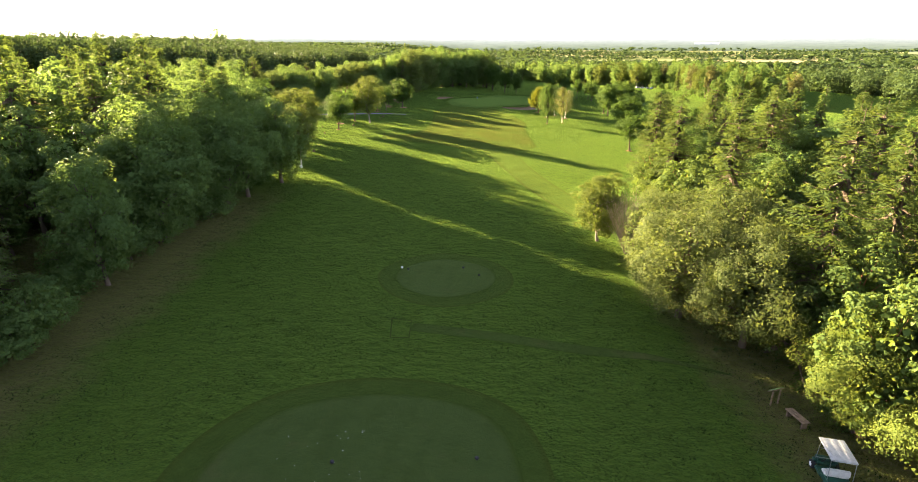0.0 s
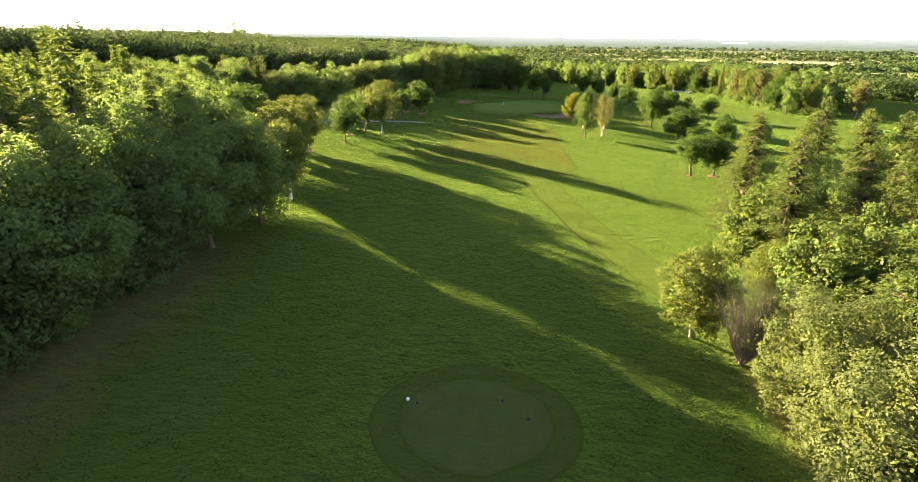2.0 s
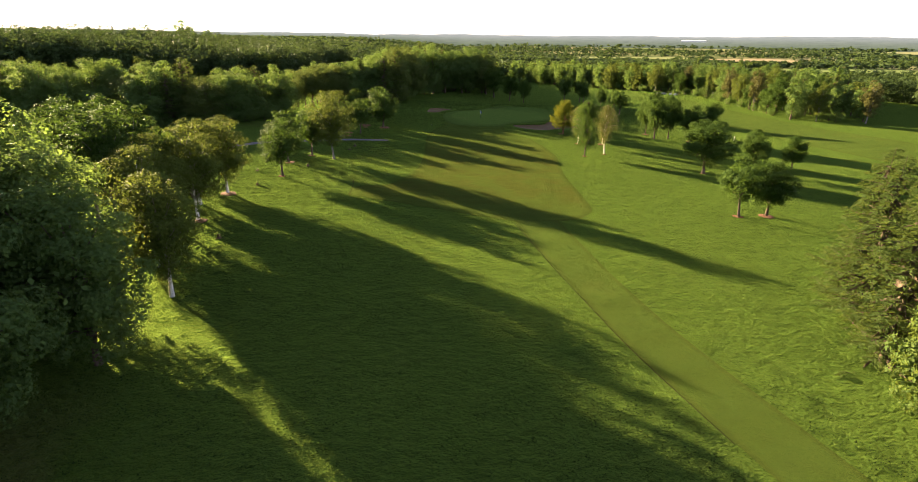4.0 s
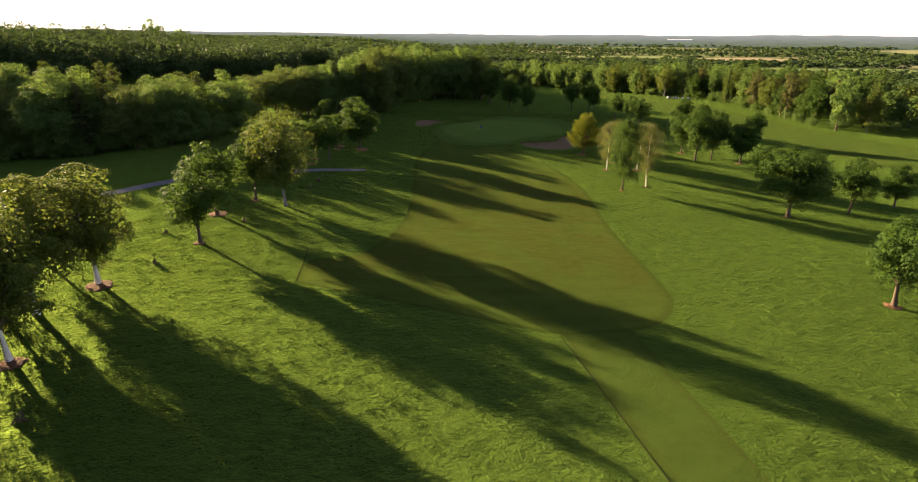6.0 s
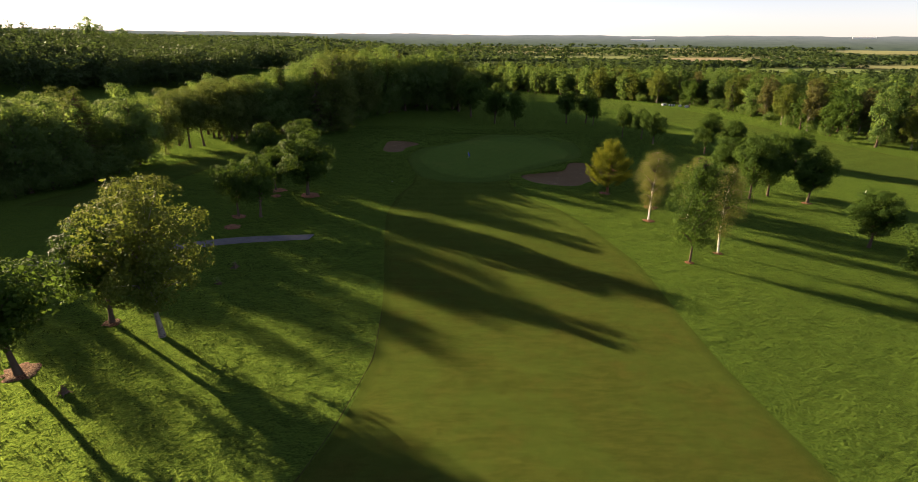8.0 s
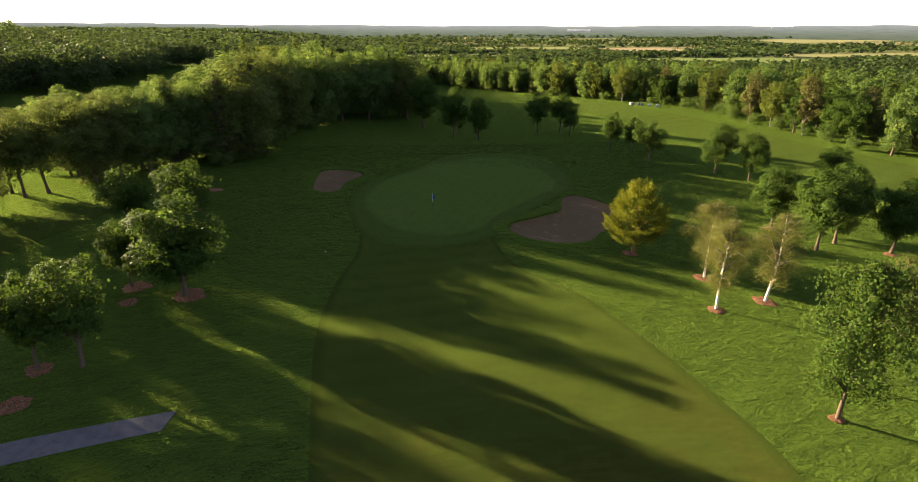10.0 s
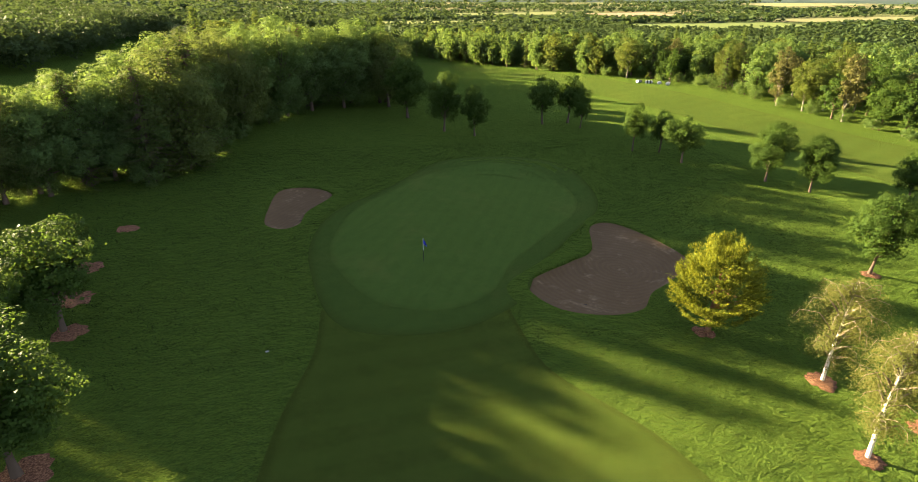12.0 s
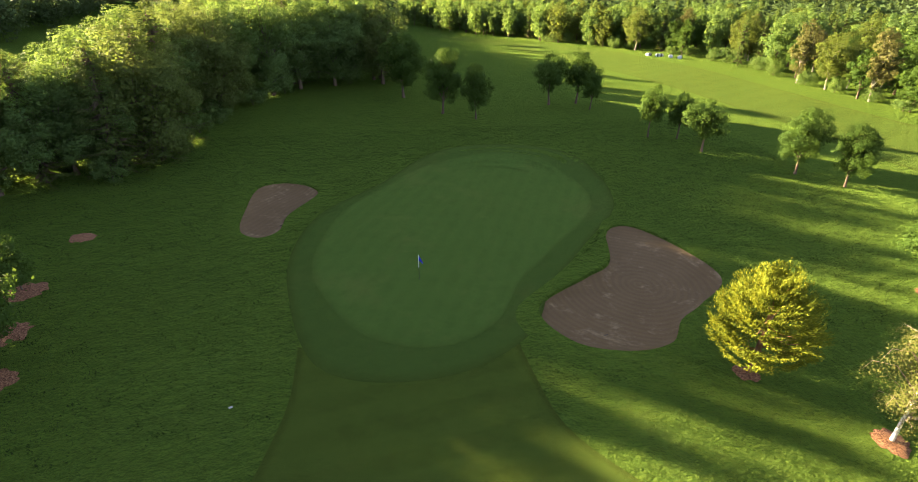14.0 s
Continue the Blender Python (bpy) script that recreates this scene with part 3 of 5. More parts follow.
def blades(rng, centre, axis, length, width, fold=0.12, facing=None):
    """Leaves as folded lozenges: their middles, the way they point, length and width, and the way their faces turn."""
    n = len(centre)
    axis = unit(axis)
    side = unit(np.cross(axis, unit(rng.normal(size=(n, 3)) if facing is None else facing)))
    up = np.cross(side, axis)
    L, W = np.broadcast_to(length, n)[:, None], np.broadcast_to(width, n)[:, None]
    a, c = centre - 0.5 * L * axis, centre + 0.5 * L * axis - fold * L * up
    b, d = centre + 0.5 * W * side + fold * L * up, centre - 0.5 * W * side + fold * L * up
    return np.stack([a, b, c, d], 1).reshape(-1, 3), np.arange(4 * n).reshape(-1, 4)


def spread(rng, n):
    """n even directions, jittered."""
    i = np.arange(n) + 0.5
    z = 1 - 2 * i / n
    a = i * 2.39996 + rng.uniform(0, 6.28)
    r = np.sqrt(1 - z * z)
    return unit(np.stack([r * np.cos(a), r * np.sin(a), z], 1) + rng.normal(scale=0.15, size=(n, 3)))


def broadleaf(rng, H=9.0, R=3.5, bole=1.8, n=6000, leaf=0.26, lobes=16, lean=0.0, droop=0.15, trunk_r=0.16, lump=0.0, clumps=7):
    """A rounded tree: trunk, limbs to each bough of the crown, and leaves on the outer side of each bough's clumps."""
    cz, rz = (H + bole) / 2, (H - bole) / 2
    ends, sizes = [], []
    for d in spread(rng, lobes):
        k = rng.uniform(0.58, 0.78 + 0.08 * lump)
        taper = 1.0 - 0.26 * max(d[2], 0) - 0.12 * max(-d[2], 0)
        ends.append((d[0] * R * k * taper + lean * (cz + d[2] * rz * k), d[1] * R * k * taper, cz + d[2] * rz * k))
        sizes.append(1.5 * min(R, rz) / math.sqrt(lobes) * rng.uniform(0.75, 1.25))
    ends, sizes = np.array(ends), np.array(sizes)
    top = np.array([lean * H * 0.8, 0, H * 0.82])
    zs = np.linspace(0, 1, 9)
    bend = rng.normal(scale=0.12, size=2)
    spine = np.stack([top[0] * zs + bend[0] * np.sin(zs * 5), bend[1] * np.sin(zs * 4), top[2] * zs], 1)
    spine[0, 2] = -0.25
    rad = trunk_r * (1 - zs) ** 0.8 + 0.02
    rad[0] *= 1.5
    wood = [tube(spine, rad, 8)]
    for e in ends:
        f = min(max((e[2] * 0.62) / top[2], bole / top[2] * 0.8), 0.9)
        s = np.array([np.interp(f, zs, spine[:, k]) for k in range(3)])
        m = 0.5 * (s + e) + np.array([0, 0, 0.12 * R]) * rng.uniform(0.2, 1)
        wood.append(tube([s, m, e], [trunk_r * 0.42 * (1 - f) + 0.02, trunk_r * 0.25, 0.012], 5))
    hub = np.array([lean * cz, 0, cz * 0.9])
    turn = unit(rng.normal(size=(lobes, clumps, 3)) + 0.75 * unit(ends - hub)[:, None] + np.array([0, 0, 0.35]))
    mids = (ends[:, None] + turn * (sizes[:, None] * rng.uniform(0.45, 1.0, (lobes, clumps)))[:, :, None]).reshape(-1, 3)
    rs = (np.repeat(sizes, clumps) * rng.uniform(0.34, 0.6, lobes * clumps))
    share_ = rs ** 2 / np.sum(rs ** 2)
    own = rng.choice(len(mids), int(n * 0.76), p=share_)
    away = unit(mids - hub)[own]
    d = unit(rng.normal(size=(len(own), 3)) + 0.55 * away + np.array([0, 0, 0.3]))
    p = mids[own] + d * (rs[own] * rng.uniform(0.7, 1.15, len(own)))[:, None] * np.array([1, 1, 0.72])
    face = d + 0.5 * away + rng.normal(scale=0.4, size=p.shape) + np.array([0, 0, 0.45])
    e = rng.integers(0, lobes, n - len(own))
    deep = hub + (ends[e] - hub) * rng.uniform(0.35, 0.95, (len(e), 1)) + rng.normal(size=(len(e), 3)) * sizes[e][:, None] * 0.5
    p = np.concatenate([p, deep])
    face = np.concatenate([face, rng.normal(size=deep.shape)])
    out = unit(p - hub)
    axis = np.cross(face, rng.normal(size=p.shape)) + out * 0.25 + np.array([0, 0, -droop])
    L = leaf * rng.uniform(0.7, 1.35, len(p))
    L[len(own):] *= 1.9
    keep = p[:, 2] > 0.15
    return grafted(wood), blades(rng, p[keep], axis[keep], L[keep], L[keep] * 0.66, facing=face[keep])


def birch(rng, H=10.0, R=2.7, n=13000, leaf=0.1, lean=0.05, clear=2.2):
    """A slender tree with fine, hanging twigs and loose leaves."""
    zs = np.linspace(0, 1, 10)
    b = rng.normal(scale=0.2, size=2)
    spine = np.stack([lean * H * zs + b[0] * np.sin(zs * 4), b[1] * np.sin(zs * 3.5), H * 0.96 * zs], 1)
    spine[0, 2] = -0.25
    stem = tube(spine, 0.12 * (1 - zs) ** 0.9 + 0.015, 8)
    limbs, cs, ax = [stem], [], []
    m = 46
    for i in range(m):
        f = clear / H + (1 - clear / H) * (i + rng.uniform()) / m
        f = min(f, 0.97)
        s = np.array([np.interp(f, zs, spine[:, k]) for k in range(3)])
        g = (f - clear / H) / (1 - clear / H)
        reach = R * (math.sin(math.pi * min(g * 0.85 + 0.14, 1)) ** 0.7) * rng.uniform(0.55, 1.1)
        a = i * 2.4 + rng.uniform(-0.5, 0.5)
        d = np.array([math.cos(a), math.sin(a), 0])
        rise = rng.uniform(0.3, 0.8) * reach
        q = [s, s + d * reach * 0.5 + np.array([0, 0, rise]), s + d * reach * 0.9 + np.array([0, 0, rise * 0.95]), s + d * reach + np.array([0, 0, rise * 0.4])]
        limbs.append(tube(q, [0.035, 0.022, 0.012, 0.006], 4))
        k = max(int(n / m * (0.4 + reach / R)), 10)
        u = rng.uniform(0.2, 1, k)
        line = np.array([np.interp(u, [0, 0.5, 0.9, 1], [v[j] for v in q]) for j in range(3)]).T
        hang = rng.uniform(0, 1, k) ** 1.5 * 1.1
        p = line + rng.normal(scale=0.24, size=(k, 3)) - np.array([0, 0, 1.0]) * hang[:, None]
        cs.append(p)
        ax.append(rng.normal(scale=0.55, size=(k, 3)) + np.array([0, 0, -0.8]))
    p, axis = np.concatenate(cs), np.concatenate(ax)
    L = leaf * rng.uniform(0.7, 1.4, len(p))
    face = unit((p - np.array([lean * H * 0.5, 0, 0])) * np.array([1, 1, 0])) + rng.normal(scale=0.55, size=p.shape) + np.array([0, 0, 0.3])
    return grafted(limbs), blades(rng, p, axis, L, L * 0.7, facing=face)


def conifer(rng, H=13.0, R=3.2, whorls=26, arms=6, sprays=9, spray=0.55, droop=0.35, bare=0.1, power=0.85, width=0.3):
    """A spire: whorls of arms down a straight stem, with hanging sprays along both sides of each arm."""
    zs = np.linspace(0, 1, 8)
    spine = np.stack([0.1 * np.sin(zs * 3), 0.1 * np.sin(zs * 2), H * zs], 1)
    spine[0, 2] = -0.25
    wood = [tube(spine, 0.15 * (1 - zs) + 0.012, 7)]
    cs, ax, ln = [], [], []
    for i in range(whorls):
        for j in range(arms):
            f = min(max(bare * 0.7, bare + (1 - bare) * (i + rng.uniform(-0.9, 0.9)) / whorls), 0.985)
            r = (R * ((1 - f) / (1 - bare)) ** power + 0.25) * rng.uniform(0.5, 1.12)
            a = 6.283 * (j + rng.uniform(-0.35, 0.35)) / arms + i * 1.1
            d = np.array([math.cos(a), math.sin(a), 0])
            s = np.array([0, 0, f * H])
            tip = -droop * r + 0.25 * r * (f > 0.7)
            q = np.array([s, s + d * r * 0.5 + [0, 0, tip * 0.35], s + d * r + [0, 0, tip * 0.8]])
            if r > 1.2:
                wood.append(tube(q, [0.03 * (1 - f) + 0.012, 0.015, 0.006], 3))
            k = max(int(sprays * (0.3 + r / R)), 4)
            u = (np.arange(k) + rng.uniform(0, 1, k)) / k
            base = np.array([np.interp(u, [0, 0.5, 1], q[:, m]) for m in range(3)]).T
            side = np.array([-d[1], d[0], 0])
            for sign in (-1, 1):
                reach_s = spray * (0.5 + 0.5 * (1 - u)) * rng.uniform(0.7, 1.3, k)
                way = unit(d[None] * rng.uniform(0.3, 1.0, (k, 1)) + sign * side[None] * rng.uniform(0.2, 1.1, (k, 1)) + np.array([0, 0, -0.35]) + rng.normal(scale=0.3, size=(k, 3)))
                cs.append(base + way * reach_s[:, None] * 0.45 + rng.normal(scale=0.06, size=(k, 3)))
                ax.append(way)
                ln.append(reach_s)
    p, axis, L = np.concatenate(cs), np.concatenate(ax), np.concatenate(ln)
    face = unit(p * np.array([1, 1, 0])) * 0.9 + rng.normal(scale=0.4, size=p.shape) + np.array([0, 0, 0.7])
    return grafted(wood), blades(rng, p, axis, L, L * width, 0.05, face)


def larch(rng, H=14.0, R=4.0, whorls=24, arms=6, twigs=11, tufts=12):
    """A wide feathery conifer: arms with side twigs, each hung with short tufts of needles."""
    zs = np.linspace(0, 1, 9)
    spine = np.stack([0.15 * np.sin(zs * 3), 0.15 * np.sin(zs * 2), H * zs], 1)
    spine[0, 2] = -0.25
    wood = [tube(spine, 0.19 * (1 - zs) + 0.012, 8)]
    cs, ax = [], []
    for i in range(whorls * arms):
        f = 0.05 + 0.94 * ((i + rng.uniform(-3, 3)) / (whorls * arms))
        f = min(max(f, 0.04), 0.985)
        r = (R * (1 - f) ** 0.7 + 0.2) * rng.uniform(0.4, 1.12)
        a = i * 2.4 + rng.uniform(-0.4, 0.4)
        d = np.array([math.cos(a), math.sin(a), 0])
        side = np.array([-d[1], d[0], 0])
        s = np.array([0, 0, f * H])
        sag = rng.uniform(-0.3, 0.06) * r
        q = np.array([s, s + d * r * 0.5 + [0, 0, sag], s + d * r + [0, 0, sag + 0.12 * r]])
        if r > 0.8:
            wood.append(tube(q, [0.045 * (1 - f) + 0.012, 0.022, 0.006], 3))
        n = max(int(twigs * r / R) + 1, 2)
        u = (np.arange(n) + rng.uniform(0.2, 1, n)) / n
        base = np.array([np.interp(u, [0, 0.5, 1], q[:, m]) for m in range(3)]).T
        for sign in (-1, 1):
            L = 0.95 * (1.1 - u) * rng.uniform(0.5, 1.3, n) * min(r / 2.0, 1) + 0.25
            way = unit(d[None] * 0.7 + sign * side[None] * rng.uniform(0.5, 1.2, (n, 1)) + np.array([0, 0, -0.15]) + rng.normal(scale=0.2, size=(n, 3)))
            t = rng.uniform(0.15, 1.0, (n, tufts))
            p = base[:, None] + way[:, None] * (L[:, None] * t)[:, :, None] - np.array([0, 0, 0.3]) * (t ** 2)[:, :, None]
            cs.append((p + rng.normal(scale=0.05, size=p.shape)).reshape(-1, 3))
            ax.append((np.repeat(way[:, None], tufts, 1) + rng.normal(scale=0.35, size=p.shape)).reshape(-1, 3))
    p, axis = np.concatenate(cs), np.concatenate(ax)
    L = rng.uniform(0.16, 0.38, len(p))
    face = unit(p * np.array([1, 1, 0])) * 0.8 + rng.normal(scale=0.4, size=p.shape) + np.array([0, 0, 0.6])
    return grafted(wood), blades(rng, p, axis, L, L * 0.19, 0.04, face)


def golden(rng, H=7.8, R=3.4, n=34000):
    """A dense rounded cypress: stacked fans of flame-like sprays that turn up at their tips."""
    zs = np.linspace(0, 1, 6)
    spine = np.stack([0 * zs, 0 * zs, H * 0.85 * zs], 1)
    spine[0, 2] = -0.25
    wood = [tube(spine, 0.2 * (1 - zs) + 0.03, 9)]
    d = spread(rng, 190)
    d = d[d[:, 2] > -0.8]
    k = rng.uniform(0.66, 1.06, (len(d), 1))
    tips = np.stack([d[:, 0] * R, d[:, 1] * R, d[:, 2] * H * 0.45], 1) * k
    tips[:, :2] *= (1 - 0.3 * np.clip(d[:, 2:3], 0, 1))
    tips[:, 2] += H * 0.53
    cs, ax, ln = [], [], []
    m = n // len(tips)
    for t, w in zip(tips, d):
        root = np.array([t[0] * 0.35, t[1] * 0.35, max(t[2] - 0.9, 0.5)])
        u = rng.uniform(0.35, 1.0, m) ** 0.7
        fan = unit(np.cross(w, [0, 0, 1.0]) + 1e-6)
        p = root + (t - root) * u[:, None] + fan * (rng.normal(scale=0.4, size=m) * u)[:, None] + rng.normal(scale=0.07, size=(m, 3))
        p[:, 2] += 0.45 * u ** 3 - 0.1
        cs.append(p)
        ax.append(w * 0.75 + np.array([0, 0, 0.6]) + rng.normal(scale=0.38, size=(m, 3)))
        ln.append(rng.uniform(0.12, 0.28, m))
        if rng.uniform() < 0.15:
            wood.append(tube([root * [0, 0, 1], root, root + 0.5 * (t - root)], [0.05, 0.03, 0.01], 4))
    p, axis, L = np.concatenate(cs), np.concatenate(ax), np.concatenate(ln)
    face = unit(p * np.array([1, 1, 0])) * 0.6 + rng.normal(scale=0.45, size=p.shape) + np.array([0, 0, 0.8])
    return grafted(wood), blades(rng, p, axis, L, L * 0.3, 0.06, face)


def twiggy(rng, H=8.0, R=3.2, stems=240, n=2400, leaf=0.15):
    """A half-bare shrub: a fan of thin stems with few leaves."""
    wood = []
    cs = []
    for i in range(stems):
        a = rng.uniform(0, 6.283)
        out = R * math.sqrt(rng.uniform()) 
        hgt = H * rng.uniform(0.55, 1.0) * (1 - 0.25 * (out / R) ** 2)
        d = np.array([math.cos(a), math.sin(a), 0])
        s = d * rng.uniform(0.0, 0.2)
        e = d * out + np.array([0, 0, hgt])
        m = s + d * out * 0.4 + np.array([0, 0, hgt * 0.45])
        wood.append(tube([s, m, e], [0.035, 0.02, 0.006], 3))
        for _ in range(2):
            u = rng.uniform(0.4, 0.9)
            b = m + (e - m) * u
            t = b + rng.normal(scale=0.35, size=3) + np.array([0, 0, 0.7])
            wood.append(tube([b, (b + t) / 2 + rng.normal(scale=0.05, size=3), t], [0.012, 0.008, 0.004], 3))
            k = max(n // (stems * 2), 1)
            u = rng.uniform(0.3, 1.1, (k, 1))
            cs.append(m + (e - m) * u + (t - b) * rng.uniform(0, 1, (k, 1)) + rng.normal(scale=0.2, size=(k, 3)))
    p = np.concatenate(cs)
    L = leaf * rng.uniform(0.6, 1.3, len(p))
    return joined(wood), blades(rng, p, rng.normal(size=p.shape) + [0, 0, 0.3], L, L * 0.65)


# what each kind of tree is made of: builder, its size, its leaves, its bark, name, label, category
KINDS = {
    "oak": (lambda g: broadleaf(g, 8.6, 3.3, 1.3, 17500, 0.15, 26, lump=0.6, clumps=10), 3, LEAF_GREEN, BARK, "broadleaf_tree", "rounded green broadleaf tree standing in the grass", "tree"),
    "maple": (lambda g: broadleaf(g, 7.4, 3.0, 2.0, 9500, 0.175, 16, 0.05, lump=0.9, clumps=9), 3, LEAF_GREEN, BARK, "young_tree", "young broadleaf tree with a thin leaning trunk", "tree"),
    "tall": (lambda g: broadleaf(g, 12.2, 3.9, 1.4, 17000, 0.16, 34, 0.02, droop=0.5, lump=1.2, clumps=9), 2, LEAF_OLIVE, BARK_GREY, "tall_birch", "tall loose-crowned birch with a pale trunk", "tree"),
    "clump": (lambda g: broadleaf(g, 11.0, 3.8, 1.25, 14000, 0.17, 30, 0.02, droop=0.4, lump=1.0, clumps=9), 3, LEAF_OLIVE, BARK_BIRCH, "clump_birch", "leafy birch with a white trunk in a clump", "tree"),
    "high": (lambda g: broadleaf(g, 12.4, 3.9, 4.2, 9500, 0.2, 24, 0.0, droop=0.3, lump=1.0), 2, LEAF_GREEN, BARK_GREY, "tall_birch", "tall leafy birch with a pale trunk in a clump", "tree"),
    "birch": (lambda g: birch(g), 3, LEAF_BIRCH, BARK_BIRCH, "birch_tree", "slender birch with white trunk and golden-green leaves", "tree"),
    "weeping": (lambda g: birch(g, 10.8, 3.3, 15000, 0.16, 0.0, 1.8), 1, LEAF_GREEN, BARK, "weeping_birch", "green birch with hanging twigs, dark trunk", "tree"),
    "wall": (lambda g: broadleaf(g, 10.0, 3.7, 0.5, 15000, 0.165, 24, trunk_r=0.15, lump=1.15, clumps=10), 3, LEAF_DARK, BARK, "woodland_tree", "dark leafy tree on the edge of the wood", "tree"),
    "mid": (lambda g: broadleaf(g, 13.0, 3.5, 0.6, 6400, 0.26, 24, trunk_r=0.18, lump=0.8), 3, LEAF_DARK, BARK, "woodland_tree", "dark green broadleaf tree in the wood", "tree"),
    "light": (lambda g: broadleaf(g, 13.0, 3.5, 0.6, 6400, 0.26, 24, trunk_r=0.18, lump=0.8), 2, LEAF_GREEN, BARK, "woodland_tree", "fresh green broadleaf tree in the wood", "tree"),
    "russet": (lambda g: broadleaf(g, 13.0, 3.0, 1.5, 5600, 0.24, 24, trunk_r=0.16, lump=1.0), 2, LEAF_RUSSET, BARK_GREY, "woodland_tree", "tall loose tree with dull brownish-green leaves", "tree"),
    "larch": (lambda g: larch(g), 3, NEEDLE_LARCH, BARK, "larch_tree", "feathery yellow-green larch with reddish trunk", "tree"),
    "larch_back": (lambda g: conifer(g, 14.5, 3.0, 30, 6, 15, 0.6, 0.2, 0.06, 0.8, 0.22), 2, NEEDLE_DARK, BARK, "larch_tree", "feathery larch deep in the wood", "tree"),
    "spruce": (lambda g: conifer(g, 14.0, 2.7, 30, 6, 14, 0.6, 0.35, 0.08, 0.85, 0.24), 2, NEEDLE_DARK, BARK, "spruce_tree", "dark spruce spire in the wood", "tree"),
    "pine": (lambda g: broadleaf(g, 9.0, 2.9, 0.5, 9000, 0.19, 22, droop=-0.9, lump=0.8), 2, NEEDLE_DARK, BARK_RED, "pine_tree", "dark bushy pine with upright shoots", "tree"),
    "silver": (lambda g: broadleaf(g, 8.6, 3.9, 0.0, 26000, 0.12, 32, droop=-0.2, lump=1.1, clumps=10), 2, LEAF_SILVER, BARK, "whitebeam", "silvery-leaved whitebeam at the edge of the wood", "tree"),
    "fresh": (lambda g: broadleaf(g, 8.6, 3.8, 0.3, 26000, 0.115, 28, lump=1.1, clumps=9), 2, LEAF_OLIVE, BARK, "woodland_tree", "fresh green leafy tree at the edge of the wood", "tree"),
    "gold": (lambda g: golden(g), 1, LEAF_GOLD, BARK_RED, "golden_cypress", "dense golden-yellow cypress beside the bunker", "tree"),
    "twig": (lambda g: twiggy(g, 7.6, 3.0, 260, 900, 0.12), 1, LEAF_BIRCH, BARK_TWIG, "twiggy_shrub", "half-bare shrub of thin upright pale stems", "shrub"),
    "olive": (lambda g: broadleaf(g, 8.0, 3.2, 0.3, 17000, 0.135, 34, 0.0, droop=-0.2, trunk_r=0.13, lump=0.7), 1, LEAF_OLIVE, BARK_TWIG, "small_tree", "small rounded tree of fine olive leaves", "tree"),
    "bush": (lambda g: broadleaf(g, 3.6, 2.6, 0.0, 3800, 0.16, 14, trunk_r=0.06, lump=0.8), 3, LEAF_DARK, BARK, "undergrowth_bush", "dark leafy bush under the trees", "bush"),
    "dome": (lambda g: broadleaf(g, 12.0, 4.4, 0.2, 19000, 0.175, 24, trunk_r=0.2, lump=1.4, clumps=10), 3, LEAF_DARK, BARK, "woodland_tree", "round-crowned dark green tree in a belt of trees", "tree"),
    "dome_light": (lambda g: broadleaf(g, 11.0, 4.3, 0.2, 18000, 0.175, 20, trunk_r=0.2, lump=1.5, clumps=10), 2, LEAF_BELT, BARK, "woodland_tree", "round-crowned fresh green tree in a belt of trees", "tree"),
    "arch": (lambda g: broadleaf(g, 11.0, 4.2, 2.6, 14000, 0.17, 20, trunk_r=0.16, lump=1.3, clumps=8), 3, LEAF_BELT, BARK, "woodland_tree", "open-crowned olive-green tree with light showing under it", "tree"),
    "far": (lambda g: broadleaf(g, 13.0, 4.2, 0.5, 2600, 0.46, 18, trunk_r=0.18, lump=0.9, clumps=6), 3, LEAF_DARK, BARK, "distant_tree", "dark broadleaf tree in a distant wood", "tree"),
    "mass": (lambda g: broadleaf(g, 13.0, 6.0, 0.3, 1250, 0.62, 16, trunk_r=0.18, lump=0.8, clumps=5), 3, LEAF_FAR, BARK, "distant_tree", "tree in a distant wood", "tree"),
    "spire": (lambda g: conifer(g, 15.5, 3.0, 14, 5, 3, 1.7, 0.3, 0.08, 0.85, 0.36), 2, NEEDLE_DARK, BARK, "distant_tree", "conifer spire in a distant wood", "tree"),
    "far_light": (lambda g: broadleaf(g, 13.0, 4.0, 0.5, 2600, 0.46, 18, trunk_r=0.18, lump=0.9, clumps=6), 2, LEAF_OLIVE, BARK, "distant_tree", "lighter green tree in a distant wood", "tree"),
}
models, shapes = {}, {}
dice = random.Random(7)


def shape_of(kind, v):
    if (kind, v) not in shapes:
        shapes[kind, v] = KINDS[kind][0](np.random.default_rng(100 * v + sum(map(ord, kind))))
    return shapes[kind, v]


